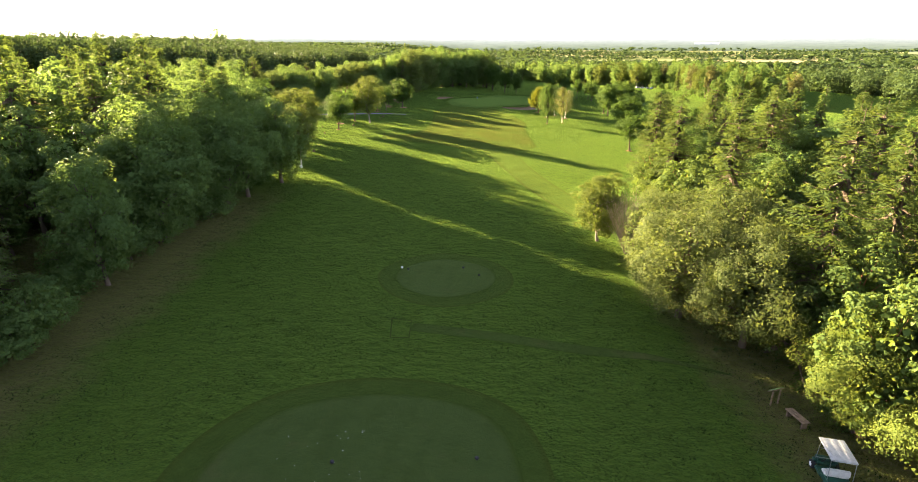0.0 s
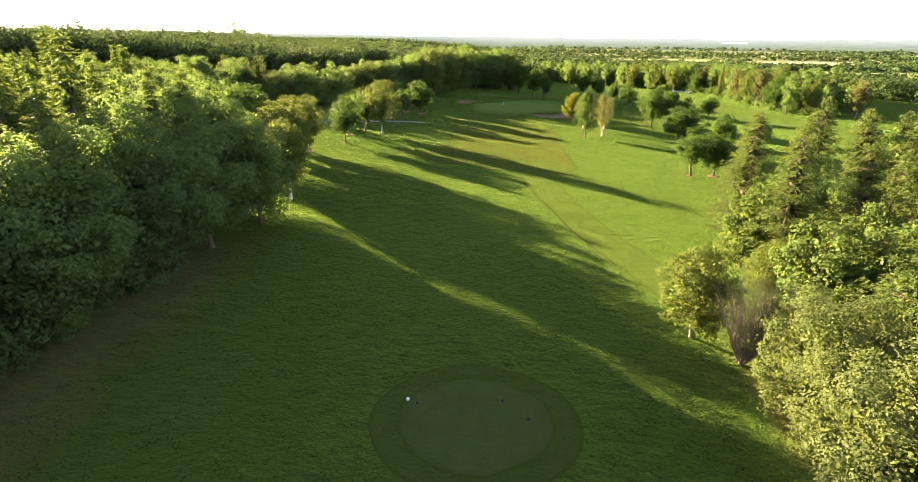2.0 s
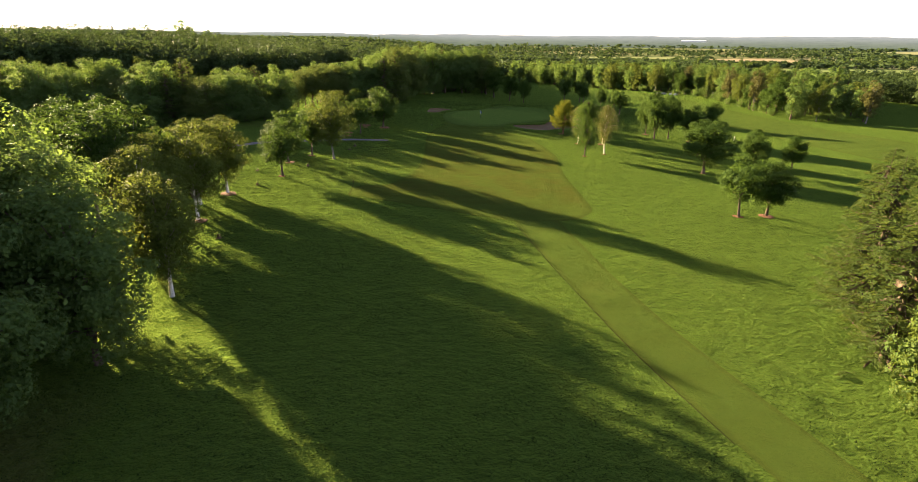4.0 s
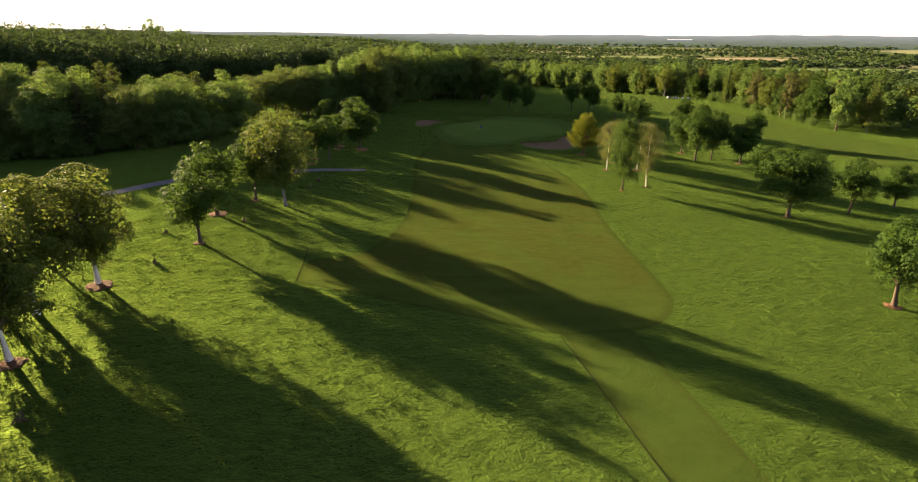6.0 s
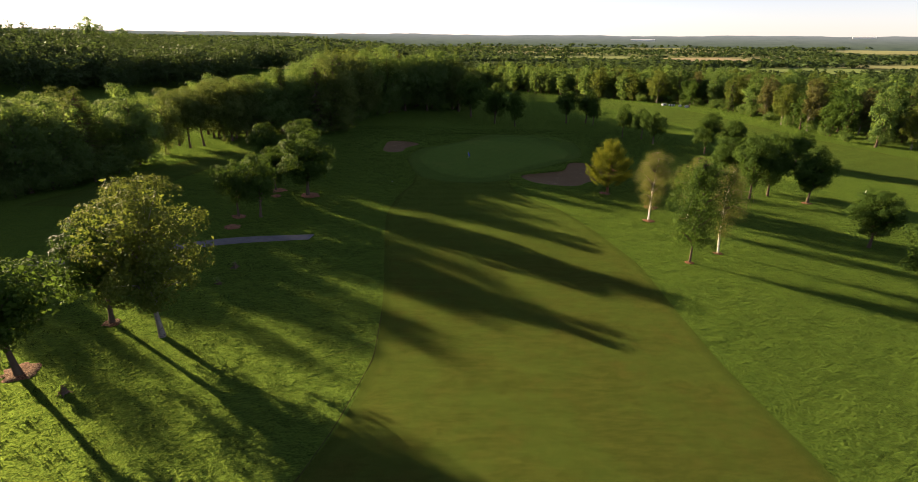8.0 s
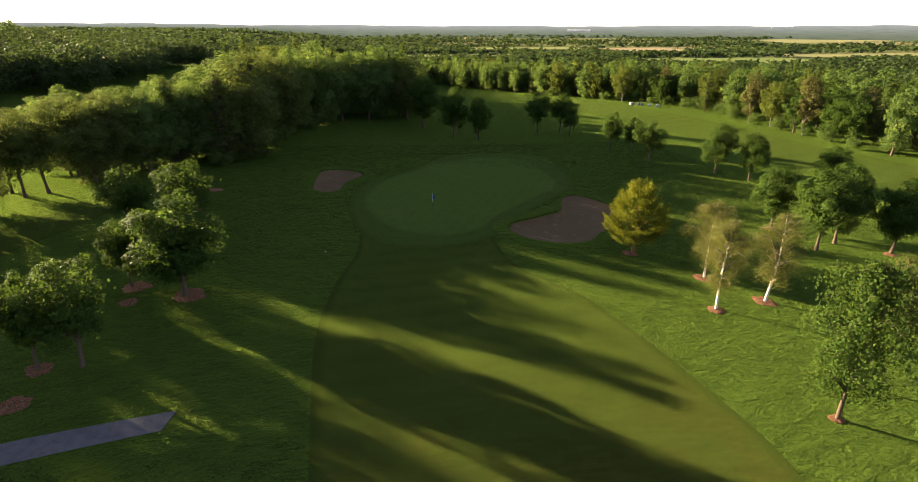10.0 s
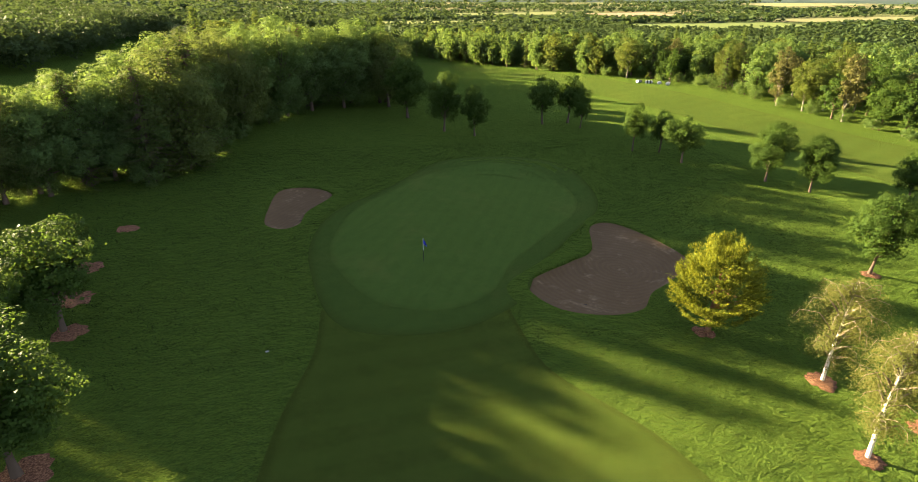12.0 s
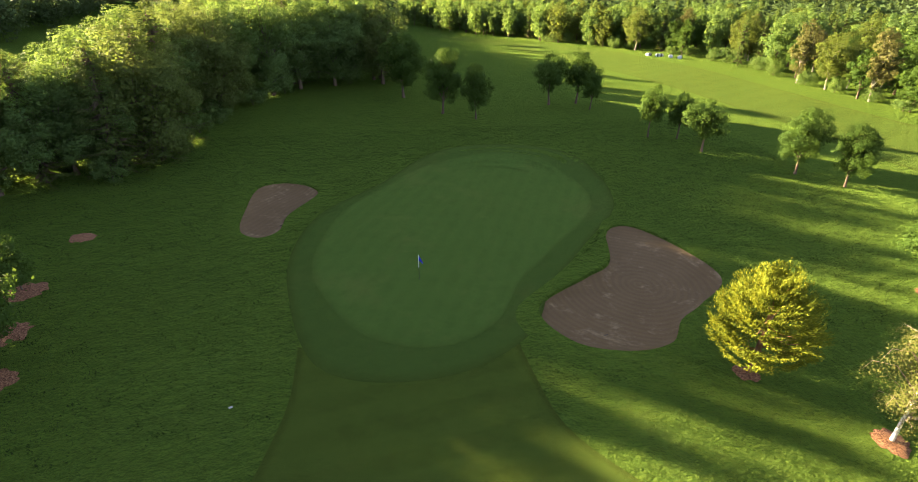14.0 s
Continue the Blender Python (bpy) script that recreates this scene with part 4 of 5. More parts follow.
def plant(kind, x, y, size=1.0, wide=1.0, turn=None, variant=None, label="", group=""):
    """One tree on the ground at x, y."""
    _, variants, leaf, wood, name, text, category = KINDS[kind]
    v = dice.randrange(variants) if variant is None else variant
    turn = dice.uniform(0, 360) if turn is None else turn
    scale = Vector((size * wide, size * wide, size))
    at = pose(x, y, float(lie(x, y)), 0, 0, turn)
    if (kind, v) in models:
        root = models[kind, v]
        ob = copy_thing(root, at @ Matrix.Diagonal((scale.x / root.scale.x, scale.y / root.scale.y, scale.z / root.scale.z, 1)))
    else:
        (wv, wf), (lv, lf) = shape_of(kind, v)
        ob = new(name)
        ob.empty_display_size = 0.3
        stems = "twig" in kind
        for part_name, verts, faces, mat in (("stem" if stems else "trunk", wv, wf, wood), ("crown", lv, lf, leaf)):
            p = new(part_name, raw_mesh(part_name, verts, faces, mat, part_name != "crown"))
            p.parent = ob
            if part_name == "trunk" and wood == BARK_BIRCH:
                p.data.materials.append(BARK_TWIG)
                stem = 72 if kind == "birch" else 64
                p.data.polygons.foreach_set("material_index", (np.arange(len(p.data.polygons)) >= stem).astype(np.int32))
            if part_name == "stem":
                tagged(p, kind="stuff")
        ob.matrix_basis = at @ Matrix.Diagonal((*scale, 1))
        models[kind, v] = ob
    return tagged(ob, label or text, category, group)


def inside(poly, x, y):
    hit = False
    for (ax, ay), (bx, by) in zip(poly, poly[1:] + poly[:1]):
        if (ay > y) != (by > y) and x < (bx - ax) * (y - ay) / (by - ay) + ax:
            hit = not hit
    return hit


def wooded(poly, gap):
    """Jittered places in a plan polygon, about gap metres apart."""
    xs, ys = [p[0] for p in poly], [p[1] for p in poly]
    out = []
    row = 0
    y = min(ys)
    while y < max(ys):
        x = min(xs) + (gap / 2 if row % 2 else 0)
        while x < max(xs):
            px, py = x + dice.uniform(-0.35, 0.35) * gap, y + dice.uniform(-0.35, 0.35) * gap
            if inside(poly, px, py):
                out.append((px, py))
            x += gap
        y += gap * 0.87
        row += 1
    return out


def forest(name, label, places, kinds, low, high):
    """A wood too large to count: its trees joined, trunks and crowns."""
    by_part = {0: [], 1: []}
    for x, y in places:
        kind = dice.choice(kinds)
        parts = shape_of(kind, dice.randrange(KINDS[kind][1]))
        a, s = dice.uniform(0, 6.283), dice.uniform(low, high)
        w = s * dice.uniform(0.9, 1.25)
        turn = np.array([[math.cos(a) * w, -math.sin(a) * w, 0], [math.sin(a) * w, math.cos(a) * w, 0], [0, 0, s]])
        at = np.array([x, y, float(lie(x, y))])
        for i in (0, 1):
            if i:
                by_part[i].append((parts[i][0] @ turn.T + at, parts[i][1]))
    verts, faces = joined(by_part[1])
    ob = new(name, raw_mesh(name, verts, faces, KINDS[kinds[0]][2]))
    return tagged(ob, label, "wood", kind="stuff")


# standing trees beside the hole: kind, x, y, size, width
for kind, x, y, size, wide in (
        ("maple", -27.2, 121.7, 0.95, 1.0), ("maple", -28.6, 130.2, 1.06, 1.0), ("maple", -26.4, 136.6, 0.98, 1.0), ("tall", -22.2, 134.6, 1.0, 1.0),
        ("oak", -17.7, 170.5, 1.03, 1.15), ("maple", -21.6, 161.0, 0.92, 0.85), ("maple", -24.0, 160.9, 0.85, 0.75), ("maple", -20.3, 183.6, 1.0, 1.0), ("maple", -21.4, 188.4, 0.85, 0.9), ("maple", -26.6, 186.5, 0.9, 0.9), ("maple", -22.5, 193.8, 0.4, 0.9), ("oak", -22.2, 172.6, 0.72, 0.8),
        ("clump", -31.7, 112.5, 0.93, 1.1), ("clump", -30.7, 101.3, 0.98, 0.95), ("clump", -31.2, 94.9, 1.0, 0.9), ("clump", -33.0, 107.2, 0.98, 1.1), ("clump", -28.6, 88.4, 1.02, 0.9), ("clump", -25.0, 83.0, 0.95, 0.9),
        ("weeping", 24.2, 148.4, 1.0, 1.0), ("birch", 28.8, 150.8, 1.0, 0.9), ("birch", 26.2, 162.4, 0.84, 1.1), ("birch", 31.9, 163.2, 0.84, 1.2), ("birch", 29.6, 168.6, 0.82, 1.15),
        ("gold", 25.6, 175.2, 1.0, 1.03), ("oak", 48.0, 180.7, 1.0, 0.85), ("oak", 47.5, 173.2, 1.18, 0.82), ("oak", 51.5, 174.6, 1.16, 0.78), ("oak", 55.2, 170.8, 1.04, 0.88),
        ("oak", 43.0, 137.2, 1.14, 1.28), ("maple", 52.8, 138.9, 1.0, 0.85), ("oak", 62.5, 142.5, 0.75, 1.0), ("oak", 48.8, 152.6, 0.84, 1.1),
        ("maple", 35.9, 111.5, 1.08, 1.0), ("oak", 40.3, 112.6, 0.92, 1.08), ("oak", 72.4, 196.0, 0.8, 1.0),
        ("oak", 59.2, 206.4, 1.04, 0.82), ("oak", 62.2, 201.6, 0.95, 0.86), ("maple", 48.0, 223.4, 1.0, 0.7), ("maple", 52.2, 222.1, 0.9, 0.8), ("maple", 52.4, 216.4, 0.94, 1.0),
        ("maple", 40.6, 244.2, 1.22, 0.85), ("maple", 46.2, 244.8, 1.2, 0.85), ("maple", 46.3, 239.4, 0.92, 0.7),
        ("oak", 15.6, 254.6, 1.4, 0.98), ("oak", 20.0, 241.0, 1.25, 0.85), ("oak", 24.6, 236.8, 1.05, 0.75)):
    plant(kind, x, y, size, wide)

# the wood on the sunny side of the tees
LEFT_WOOD = [(-28, -12), (-28, 28), (-28, 42), (-26, 54), (-27, 66), (-28, 74), (-78, 120), (-86, 60), (-80, -12)]
for x, y in wooded(LEFT_WOOD, 5.4):
    if x < -58 and dice.random() < 0.35:
        continue
    kind = dice.choice(("wall", "wall", "wall", "larch_back", "fresh")) if x > -32 else dice.choice(("wall", "mid", "larch_back", "spruce")) if x > -38 else dice.choice(("mid", "mid", "larch_back", "larch_back", "spruce", "light")) if x > -58 else dice.choice(("far", "far", "larch_back"))
    size = dice.uniform(0.88, 1.22) * (1.0 if kind == "wall" else 0.88 if kind in ("mid", "light", "far") else 0.98)
    plant(kind, x, y, size * (1.0 + 0.12 * float(smooth(y, 36, 52))), dice.uniform(0.9, 1.15), group="trees of the wood by the tees")

for x, y, size in ((-25.2, 73.8, 1.15), (-27.0, 66.0, 1.25), (-29.5, 77.0, 1.35), (-27.0, 60.0, 1.25), (-34.0, 81.4, 1.5), (-33.2, 75.6, 1.5), (-37.0, 77.5, 1.5), (-41.0, 88.0, 1.45), (-29.5, 55.0, 1.3), (-29.0, 49.0, 1.25), (-31.0, 69.0, 1.5), (-32.0, 62.0, 1.5)):
    plant("wall", x, y, size, 1.0, group="trees of the wood by the tees")
# a clump of lower trees beyond a gap
for x, y, size in ((-36.5, 96.5, 1.15), (-37.0, 102.5, 1.08), (-38.0, 109.5, 0.82), (-38.5, 116.5, 0.72), (-43.0, 108.0, 1.1), (-41.0, 100.5, 1.2), (-46.0, 106.0, 1.25)):
    plant("high" if size > 1 else "clump", x, y, min(size, 1.0), 1.0, group="trees of the clump")

# the wood on the other side
RIGHT_WOOD = [(20, -12), (22.5, 28), (22, 40), (21, 52), (25, 66), (29, 76), (32, 88), (42, 94), (62, 84), (66, 40), (62, -12)]
for kind, x, y, size, wide in (("silver", 17.6, 38.0, 1.1, 1.1), ("silver", 18.8, 44.5, 1.1, 1.05), ("silver", 20.6, 33.6, 1.12, 1.05), ("silver", 22.4, 40.0, 1.25, 1.0), ("pine", 24.5, 29.5, 1.1, 1.0), ("silver", 19.5, 50.0, 0.85, 0.9), ("olive", 15.2, 54.8, 1.0, 1.0), ("twig", 17.4, 51.5, 0.95, 0.95),
                               ("fresh", 22.5, 24.5, 0.95, 1.0), ("fresh", 23.0, 17.5, 1.0, 1.0), ("pine", 25.5, 48.0, 1.1, 1.0), ("larch", 28.2, 77.0, 1.05, 1.1), ("pine", 25.8, 70.5, 0.95, 1.0), ("larch", 27.2, 66.5, 1.1, 1.05), ("fresh", 24.4, 62.0, 0.7, 0.9), ("pine", 25.0, 57.0, 1.15, 1.0), ("larch", 31.5, 83.5, 1.0, 1.1)):
    plant(kind, x, y, size, wide, group="trees at the edge of the wood")
for x, y in wooded(RIGHT_WOOD, 6.2):
    if math.hypot(x - 19, y - 40) < 7 or (x < 30 and 54 < y < 88):
        continue
    kind = dice.choice(("larch", "larch", "larch", "pine", "wall", "pine")) if x < 44 else dice.choice(("larch_back", "larch_back", "far"))
    plant(kind, x, y, dice.uniform(1.0, 1.25) * (1.0 if kind == "larch" else 0.9), dice.uniform(0.95, 1.2), group="trees of the wood across the fairway")
for x, y in wooded([(27, 50), (29, 62), (31, 74), (33, 86), (42, 92), (56, 84), (52, 50)], 6.4):
    kind = dice.choice(("wall", "wall", "larch", "pine"))
    plant(kind, x, y, dice.uniform(0.95, 1.15), dice.uniform(0.95, 1.15), group="trees of the wood across the fairway")

# the belt of trees behind the green
BELT = [(-110, 166), (-76, 170), (-60, 168), (-51, 171), (-45.5, 176), (-42.5, 186), (-40.5, 201), (-34, 210.5), (-23, 216), (-17.5, 225), (-13.5, 246), (-3, 260), (14, 266), (14, 276), (-10, 276), (-24, 262), (-30, 240), (-36, 226), (-48, 216), (-56, 202), (-62, 196), (-78, 188), (-120, 184)]
for x, y in wooded(BELT, 5.8):
    tall = float(np.interp(y, (150, 172, 182, 193, 211, 215, 219, 224, 229, 246, 258, 270), (10.5, 11.5, 12.0, 10.8, 10.8, 12.0, 14.2, 16.2, 17.6, 18.0, 16.5, 16.0))) + 3.2 * float(smooth(-x, 58, 66))
    if y > 203:
        tall = min(tall, float(np.interp(x, (-40, -32, -27, -22, -16), (11.3, 12.2, 13.0, 15.4, 18.0))))
    if y > 206 and x > -34 and y < 232:
        kind = dice.choice(("larch", "dome", "dome", "dome_light"))
    elif 190 < y < 216 and x < -47:
        continue
    elif 190 < y < 216:
        kind = dice.choice(("arch", "arch", "dome_light", "dome"))
    else:
        kind = dice.choice(("dome", "dome", "dome_light", "dome_light", "larch", "dome"))
    size = tall / {"larch": 13.6, "arch": 11.0}.get(kind, 12.0)
    plant(kind, x, y, size * (dice.uniform(0.97, 1.08) if 203 < y < 226 else dice.uniform(0.88, 1.1)), dice.uniform(0.95, 1.15) * min(1.0, 13.0 / tall + 0.12), group="trees of the belt behind the green")
for kind, x, y, size in (("larch", -22.0, 217.6, 1.05), ("larch", -19.0, 222.5, 1.15), ("dome", -29.8, 217.6, 1.1), ("dome", -32.0, 213.5, 1.02), ("dome_light", -35.5, 211.5, 1.06), ("arch", -38.5, 207.0, 1.04), ("arch", -41.0, 203.0, 1.0), ("dome", -27.0, 219.0, 1.0), ("dome_light", -31.0, 222.0, 1.02), ("dome", -24.0, 221.0, 1.06), ("dome", -33.0, 226.5, 0.98), ("dome", -36.5, 219.0, 1.0), ("dome_light", -39.5, 221.5, 1.04), ("arch", -34.5, 214.5, 0.95), ("arch", -42.0, 212.0, 0.95)):
    plant(kind, x, y, size, 1.0, group="trees of the belt behind the green")


def edge_bushes(line, gap, low, high, back=2.0):
    for (ax, ay), (bx, by) in zip(line, line[1:]):
        d = math.hypot(bx - ax, by - ay)
        for k in range(int(d / gap)):
            u = (k + dice.random()) / (d / gap)
            nx, ny = (ay - by) / d, (bx - ax) / d
            off = dice.uniform(-0.5, back)
            plant("bush", ax + (bx - ax) * u + nx * off, ay + (by - ay) * u + ny * off, dice.uniform(low, high), dice.uniform(0.9, 1.3), group="undergrowth bushes")


edge_bushes(BELT[:6], 2.6, 0.7, 1.3, 4.0)
edge_bushes(BELT[8:12], 3.4, 0.7, 1.3, 4.0)
edge_bushes([(-28, 20), (-28, 42), (-26.5, 54), (-27.5, 66), (-28, 73)], 2.6, 0.7, 1.2, 3.0)
DARK_WOOD = [(-14, 268), (16, 272), (22, 330), (26, 430), (10, 520), (-60, 520), (-48, 400), (-30, 290)]
dark_places = wooded(DARK_WOOD, 8.5)
forest("dark_wood", "dark wood beyond the green", [p for p in dark_places if p[1] > 300], ("mass", "spire", "spire"), 0.85, 1.1)
for x, y in [p for p in dark_places if p[1] <= 300]:
    plant(dice.choice(("far", "far", "far_light", "spruce")), x, y, dice.uniform(1.1, 1.4), dice.uniform(0.95, 1.1), group="trees of the dark wood")

# the wood along the far side of the next fairway
SIDE_WOOD = [(40, 440), (82, 356), (104, 308), (109, 280), (106, 240), (104, 214), (128, 206), (150, 250), (150, 300), (128, 350), (90, 450)]
plant("far", -262, 618, 2.3, 1.15, label="great old tree standing above a ridge wood")
plant("far", -244, 634, 1.95, 1.1, label="great old tree standing above a ridge wood")
for x, y in wooded(SIDE_WOOD, 7.0):
    near = y < 318 and x < 127
    kind = dice.choice(("mid", "oak", "mid", "light", "tall", "russet", "spruce") if near else ("far", "far_light", "far", "far", "spruce"))
    plant(kind, x, y, dice.uniform(0.8, 1.2) * (1.35 if kind == "oak" else 1.0), dice.uniform(0.85, 1.1), group="trees along the far fairway")

edge_bushes([(82, 356), (104, 308), (109, 280), (106, 240), (104, 214), (128, 206)], 7.0, 0.6, 1.1, 4.0)
RIDGE_WOOD = [(-94, 560), (-88, 440), (-90, 355), (-114, 318), (-160, 262), (-230, 160), (-300, 0), (-400, 0), (-345, 210), (-250, 345), (-205, 430), (-215, 660), (-120, 660)]
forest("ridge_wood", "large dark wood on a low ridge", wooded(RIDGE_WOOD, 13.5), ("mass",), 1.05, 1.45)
RIGHT_FAR = [(170, 190), (260, 160), (420, 260), (520, 420), (420, 560), (240, 520), (120, 560), (140, 440), (190, 330)]
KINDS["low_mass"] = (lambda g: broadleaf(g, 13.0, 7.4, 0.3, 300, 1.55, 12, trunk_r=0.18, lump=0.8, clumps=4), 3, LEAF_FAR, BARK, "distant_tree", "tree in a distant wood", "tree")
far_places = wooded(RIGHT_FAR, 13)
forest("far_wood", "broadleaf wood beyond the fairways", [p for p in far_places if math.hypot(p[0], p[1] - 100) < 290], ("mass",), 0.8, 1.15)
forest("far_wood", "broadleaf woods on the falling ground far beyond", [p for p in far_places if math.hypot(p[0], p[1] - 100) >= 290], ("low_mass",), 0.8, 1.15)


def field_of(x, y, w, d, color, label):
    """A farm field lying among the hedges of the plain."""
    line = around([(x + w * a, y + d * b) for a, b in ((-0.5, -0.4), (-0.1, -0.5), (0.4, -0.45), (0.5, 0.1), (0.45, 0.5), (0.0, 0.42), (-0.46, 0.5), (-0.52, 0.0))], 48)
    sh = Shader("field_cover")
    mat = sh.finish(sh.mix(sh.noise(0.02, 5), color, tuple(0.7 * c for c in color)), 0.95, spec=0.0)
    disc(line, 0.6, mat, "field", label, "field", 8)


FIELDS = ((830, 1500, 200, 220, (0.36, 0.29, 0.17), "pale stubble field far off"), (700, 1010, 330, 180, (0.19, 0.24, 0.08), "light green field beyond the woods"),
          (1800, 1850, 560, 260, (0.30, 0.30, 0.14), "light field in the far plain"), (530, 1640, 330, 150, (0.24, 0.27, 0.11), "light green field in the far plain"),
          (1150, 1150, 380, 150, (0.27, 0.27, 0.12), "pale green field in the plain"), (240, 1250, 260, 120, (0.24, 0.27, 0.10), "light green field in the plain"))
for one in FIELDS:
    field_of(*one)


def plain_woods():
    """Hedgerow trees and copses in rows over the plain, clear of the open fields."""
    out = []
    for _ in range(560):
        d = 480 * (5.6 ** dice.random())
        a = radians(dice.uniform(-50, 62))
        x, y = d * math.sin(a), d * math.cos(a)
        if dice.random() < 0.4:
            r = dice.uniform(30, 70) * (1 + d / 1800)
            out += [(x + r * 2.2 * dice.gauss(0, 0.6), y + 0.5 * r * dice.gauss(0, 0.6)) for _ in range(dice.randint(25, 60))]
            continue
        turn = a * -1.0 + dice.uniform(-0.2, 0.2) + (1.3 if dice.random() < 0.15 else 0)
        reach = dice.uniform(80, 190) * (1 + d / 1300)
        s = -reach
        while s < reach:
            out.append((x + s * math.cos(turn) + dice.uniform(-3, 3), y + s * math.sin(turn) + dice.uniform(-4, 4)))
            s += dice.uniform(7, 15) * (1 + math.hypot(x, y) / 3000) if dice.random() < 0.93 else 40
    def open_land(x, y):
        return any(abs(x - fx * k) < w * 0.52 * k and abs(y - fy * k) < d * 0.52 * k for fx, fy, w, d, _, _ in FIELDS for k in (1.0, 0.9))
    return [p for p in out if 430 < math.hypot(*p) < 2700 and not (p[0] < -60 and p[1] < 900) and not inside(RIDGE_WOOD, *p) and not open_land(*p)]


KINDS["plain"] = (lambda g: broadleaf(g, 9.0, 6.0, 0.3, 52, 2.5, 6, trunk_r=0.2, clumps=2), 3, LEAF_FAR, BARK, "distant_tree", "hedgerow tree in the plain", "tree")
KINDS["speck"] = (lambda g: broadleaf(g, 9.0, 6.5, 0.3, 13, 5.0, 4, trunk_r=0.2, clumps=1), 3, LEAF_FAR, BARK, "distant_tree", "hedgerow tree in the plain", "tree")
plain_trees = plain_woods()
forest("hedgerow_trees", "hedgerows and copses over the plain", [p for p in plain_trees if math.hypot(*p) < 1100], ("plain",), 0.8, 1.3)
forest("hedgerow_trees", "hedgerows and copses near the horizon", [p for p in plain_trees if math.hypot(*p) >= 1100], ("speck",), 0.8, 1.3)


def distance():
    """The blue distance: last land before the horizon, far past all that shifts, haze painted as glow."""
    sh = Shader("haze_glow")
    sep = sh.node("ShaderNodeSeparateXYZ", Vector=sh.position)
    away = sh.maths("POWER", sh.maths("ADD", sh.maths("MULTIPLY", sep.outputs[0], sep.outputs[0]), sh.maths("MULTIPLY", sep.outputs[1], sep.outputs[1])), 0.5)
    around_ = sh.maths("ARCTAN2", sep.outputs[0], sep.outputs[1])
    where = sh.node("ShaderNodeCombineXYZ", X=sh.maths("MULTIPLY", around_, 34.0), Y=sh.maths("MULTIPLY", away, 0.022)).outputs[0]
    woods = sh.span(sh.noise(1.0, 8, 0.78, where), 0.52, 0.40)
    # Haze put in as emission: paler and bluer the farther the land lies.
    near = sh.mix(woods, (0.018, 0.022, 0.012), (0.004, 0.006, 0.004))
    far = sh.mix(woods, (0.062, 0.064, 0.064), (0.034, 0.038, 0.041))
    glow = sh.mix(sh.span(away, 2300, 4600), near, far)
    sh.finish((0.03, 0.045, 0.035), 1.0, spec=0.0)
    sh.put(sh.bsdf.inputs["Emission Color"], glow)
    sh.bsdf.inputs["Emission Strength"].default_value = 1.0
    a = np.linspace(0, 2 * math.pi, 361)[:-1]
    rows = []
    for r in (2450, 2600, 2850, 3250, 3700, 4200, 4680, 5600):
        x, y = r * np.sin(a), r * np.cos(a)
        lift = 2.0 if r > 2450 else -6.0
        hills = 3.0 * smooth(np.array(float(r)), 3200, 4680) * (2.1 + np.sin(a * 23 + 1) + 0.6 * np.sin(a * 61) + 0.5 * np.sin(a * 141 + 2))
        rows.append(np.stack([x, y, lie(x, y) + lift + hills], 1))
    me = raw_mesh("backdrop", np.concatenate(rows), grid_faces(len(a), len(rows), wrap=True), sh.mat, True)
    return tagged(new("backdrop", me), "wooded distance before the horizon, its blue-grey haze painted as glow", "backdrop", kind="structure")


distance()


# ---- small things ----
def empty(name, x, y, turn=0.0, dz=0.0, label="", category="", group=""):
    ob = new(name)
    ob.empty_display_size = 0.3
    ob.matrix_basis = pose(x, y, float(lie(x, y)) + dz, 0, 0, turn)
    return tagged(ob, label, category, group)


def part(name, bm, material, parent, label=""):
    me = bpy.data.meshes.new(name)
    bm.to_mesh(me)
    bm.free()
    me.materials.append(material)
    ob = new(name, me)
    ob.parent = parent
    return tagged(ob, label)


def box(sx, sy, sz, at=(0, 0, 0), bevel=0.0, turn=(0, 0, 0)):
    bm = bmesh.new()
    bmesh.ops.create_cube(bm, size=1.0)
    bmesh.ops.scale(bm, vec=(sx, sy, sz), verts=bm.verts)
    if bevel:
        bmesh.ops.bevel(bm, geom=bm.edges[:], offset=bevel, segments=2, affect="EDGES")
    bm.transform(pose(*at, *turn))
    return bm


def rod(a, b, r, seg=8, r2=None):
    a, b = Vector(a), Vector(b)
    bm = bmesh.new()
    bmesh.ops.create_cone(bm, cap_ends=True, segments=seg, radius1=r, radius2=r if r2 is None else r2, depth=(b - a).length)
    bm.transform(Matrix.Translation((a + b) / 2) @ (b - a).to_track_quat("Z", "Y").to_matrix().to_4x4())
    return bm


def merged(*bms):
    out = bmesh.new()
    for b in bms:
        me = bpy.data.meshes.new("piece")
        b.to_mesh(me)
        b.free()
        out.from_mesh(me)
        bpy.data.meshes.remove(me)
    return out


WHITE = plain("white_plastic", (0.72, 0.72, 0.70), 0.45)
CANOPY = plain("weathered_canopy", (0.36, 0.37, 0.365), 0.5, spread=0.15)
CREAM = plain("cart_seat_vinyl", (0.58, 0.56, 0.52), 0.5)
CART_GREEN = plain("dark_green_paint", (0.015, 0.07, 0.045), 0.35)
BLACK = plain("black_rubber", (0.02, 0.02, 0.02), 0.8)
STEEL = plain("dull_steel", (0.35, 0.35, 0.36), 0.4, 0.8)
BLUE = plain("blue_flag_cloth", (0.03, 0.05, 0.62), 0.8)
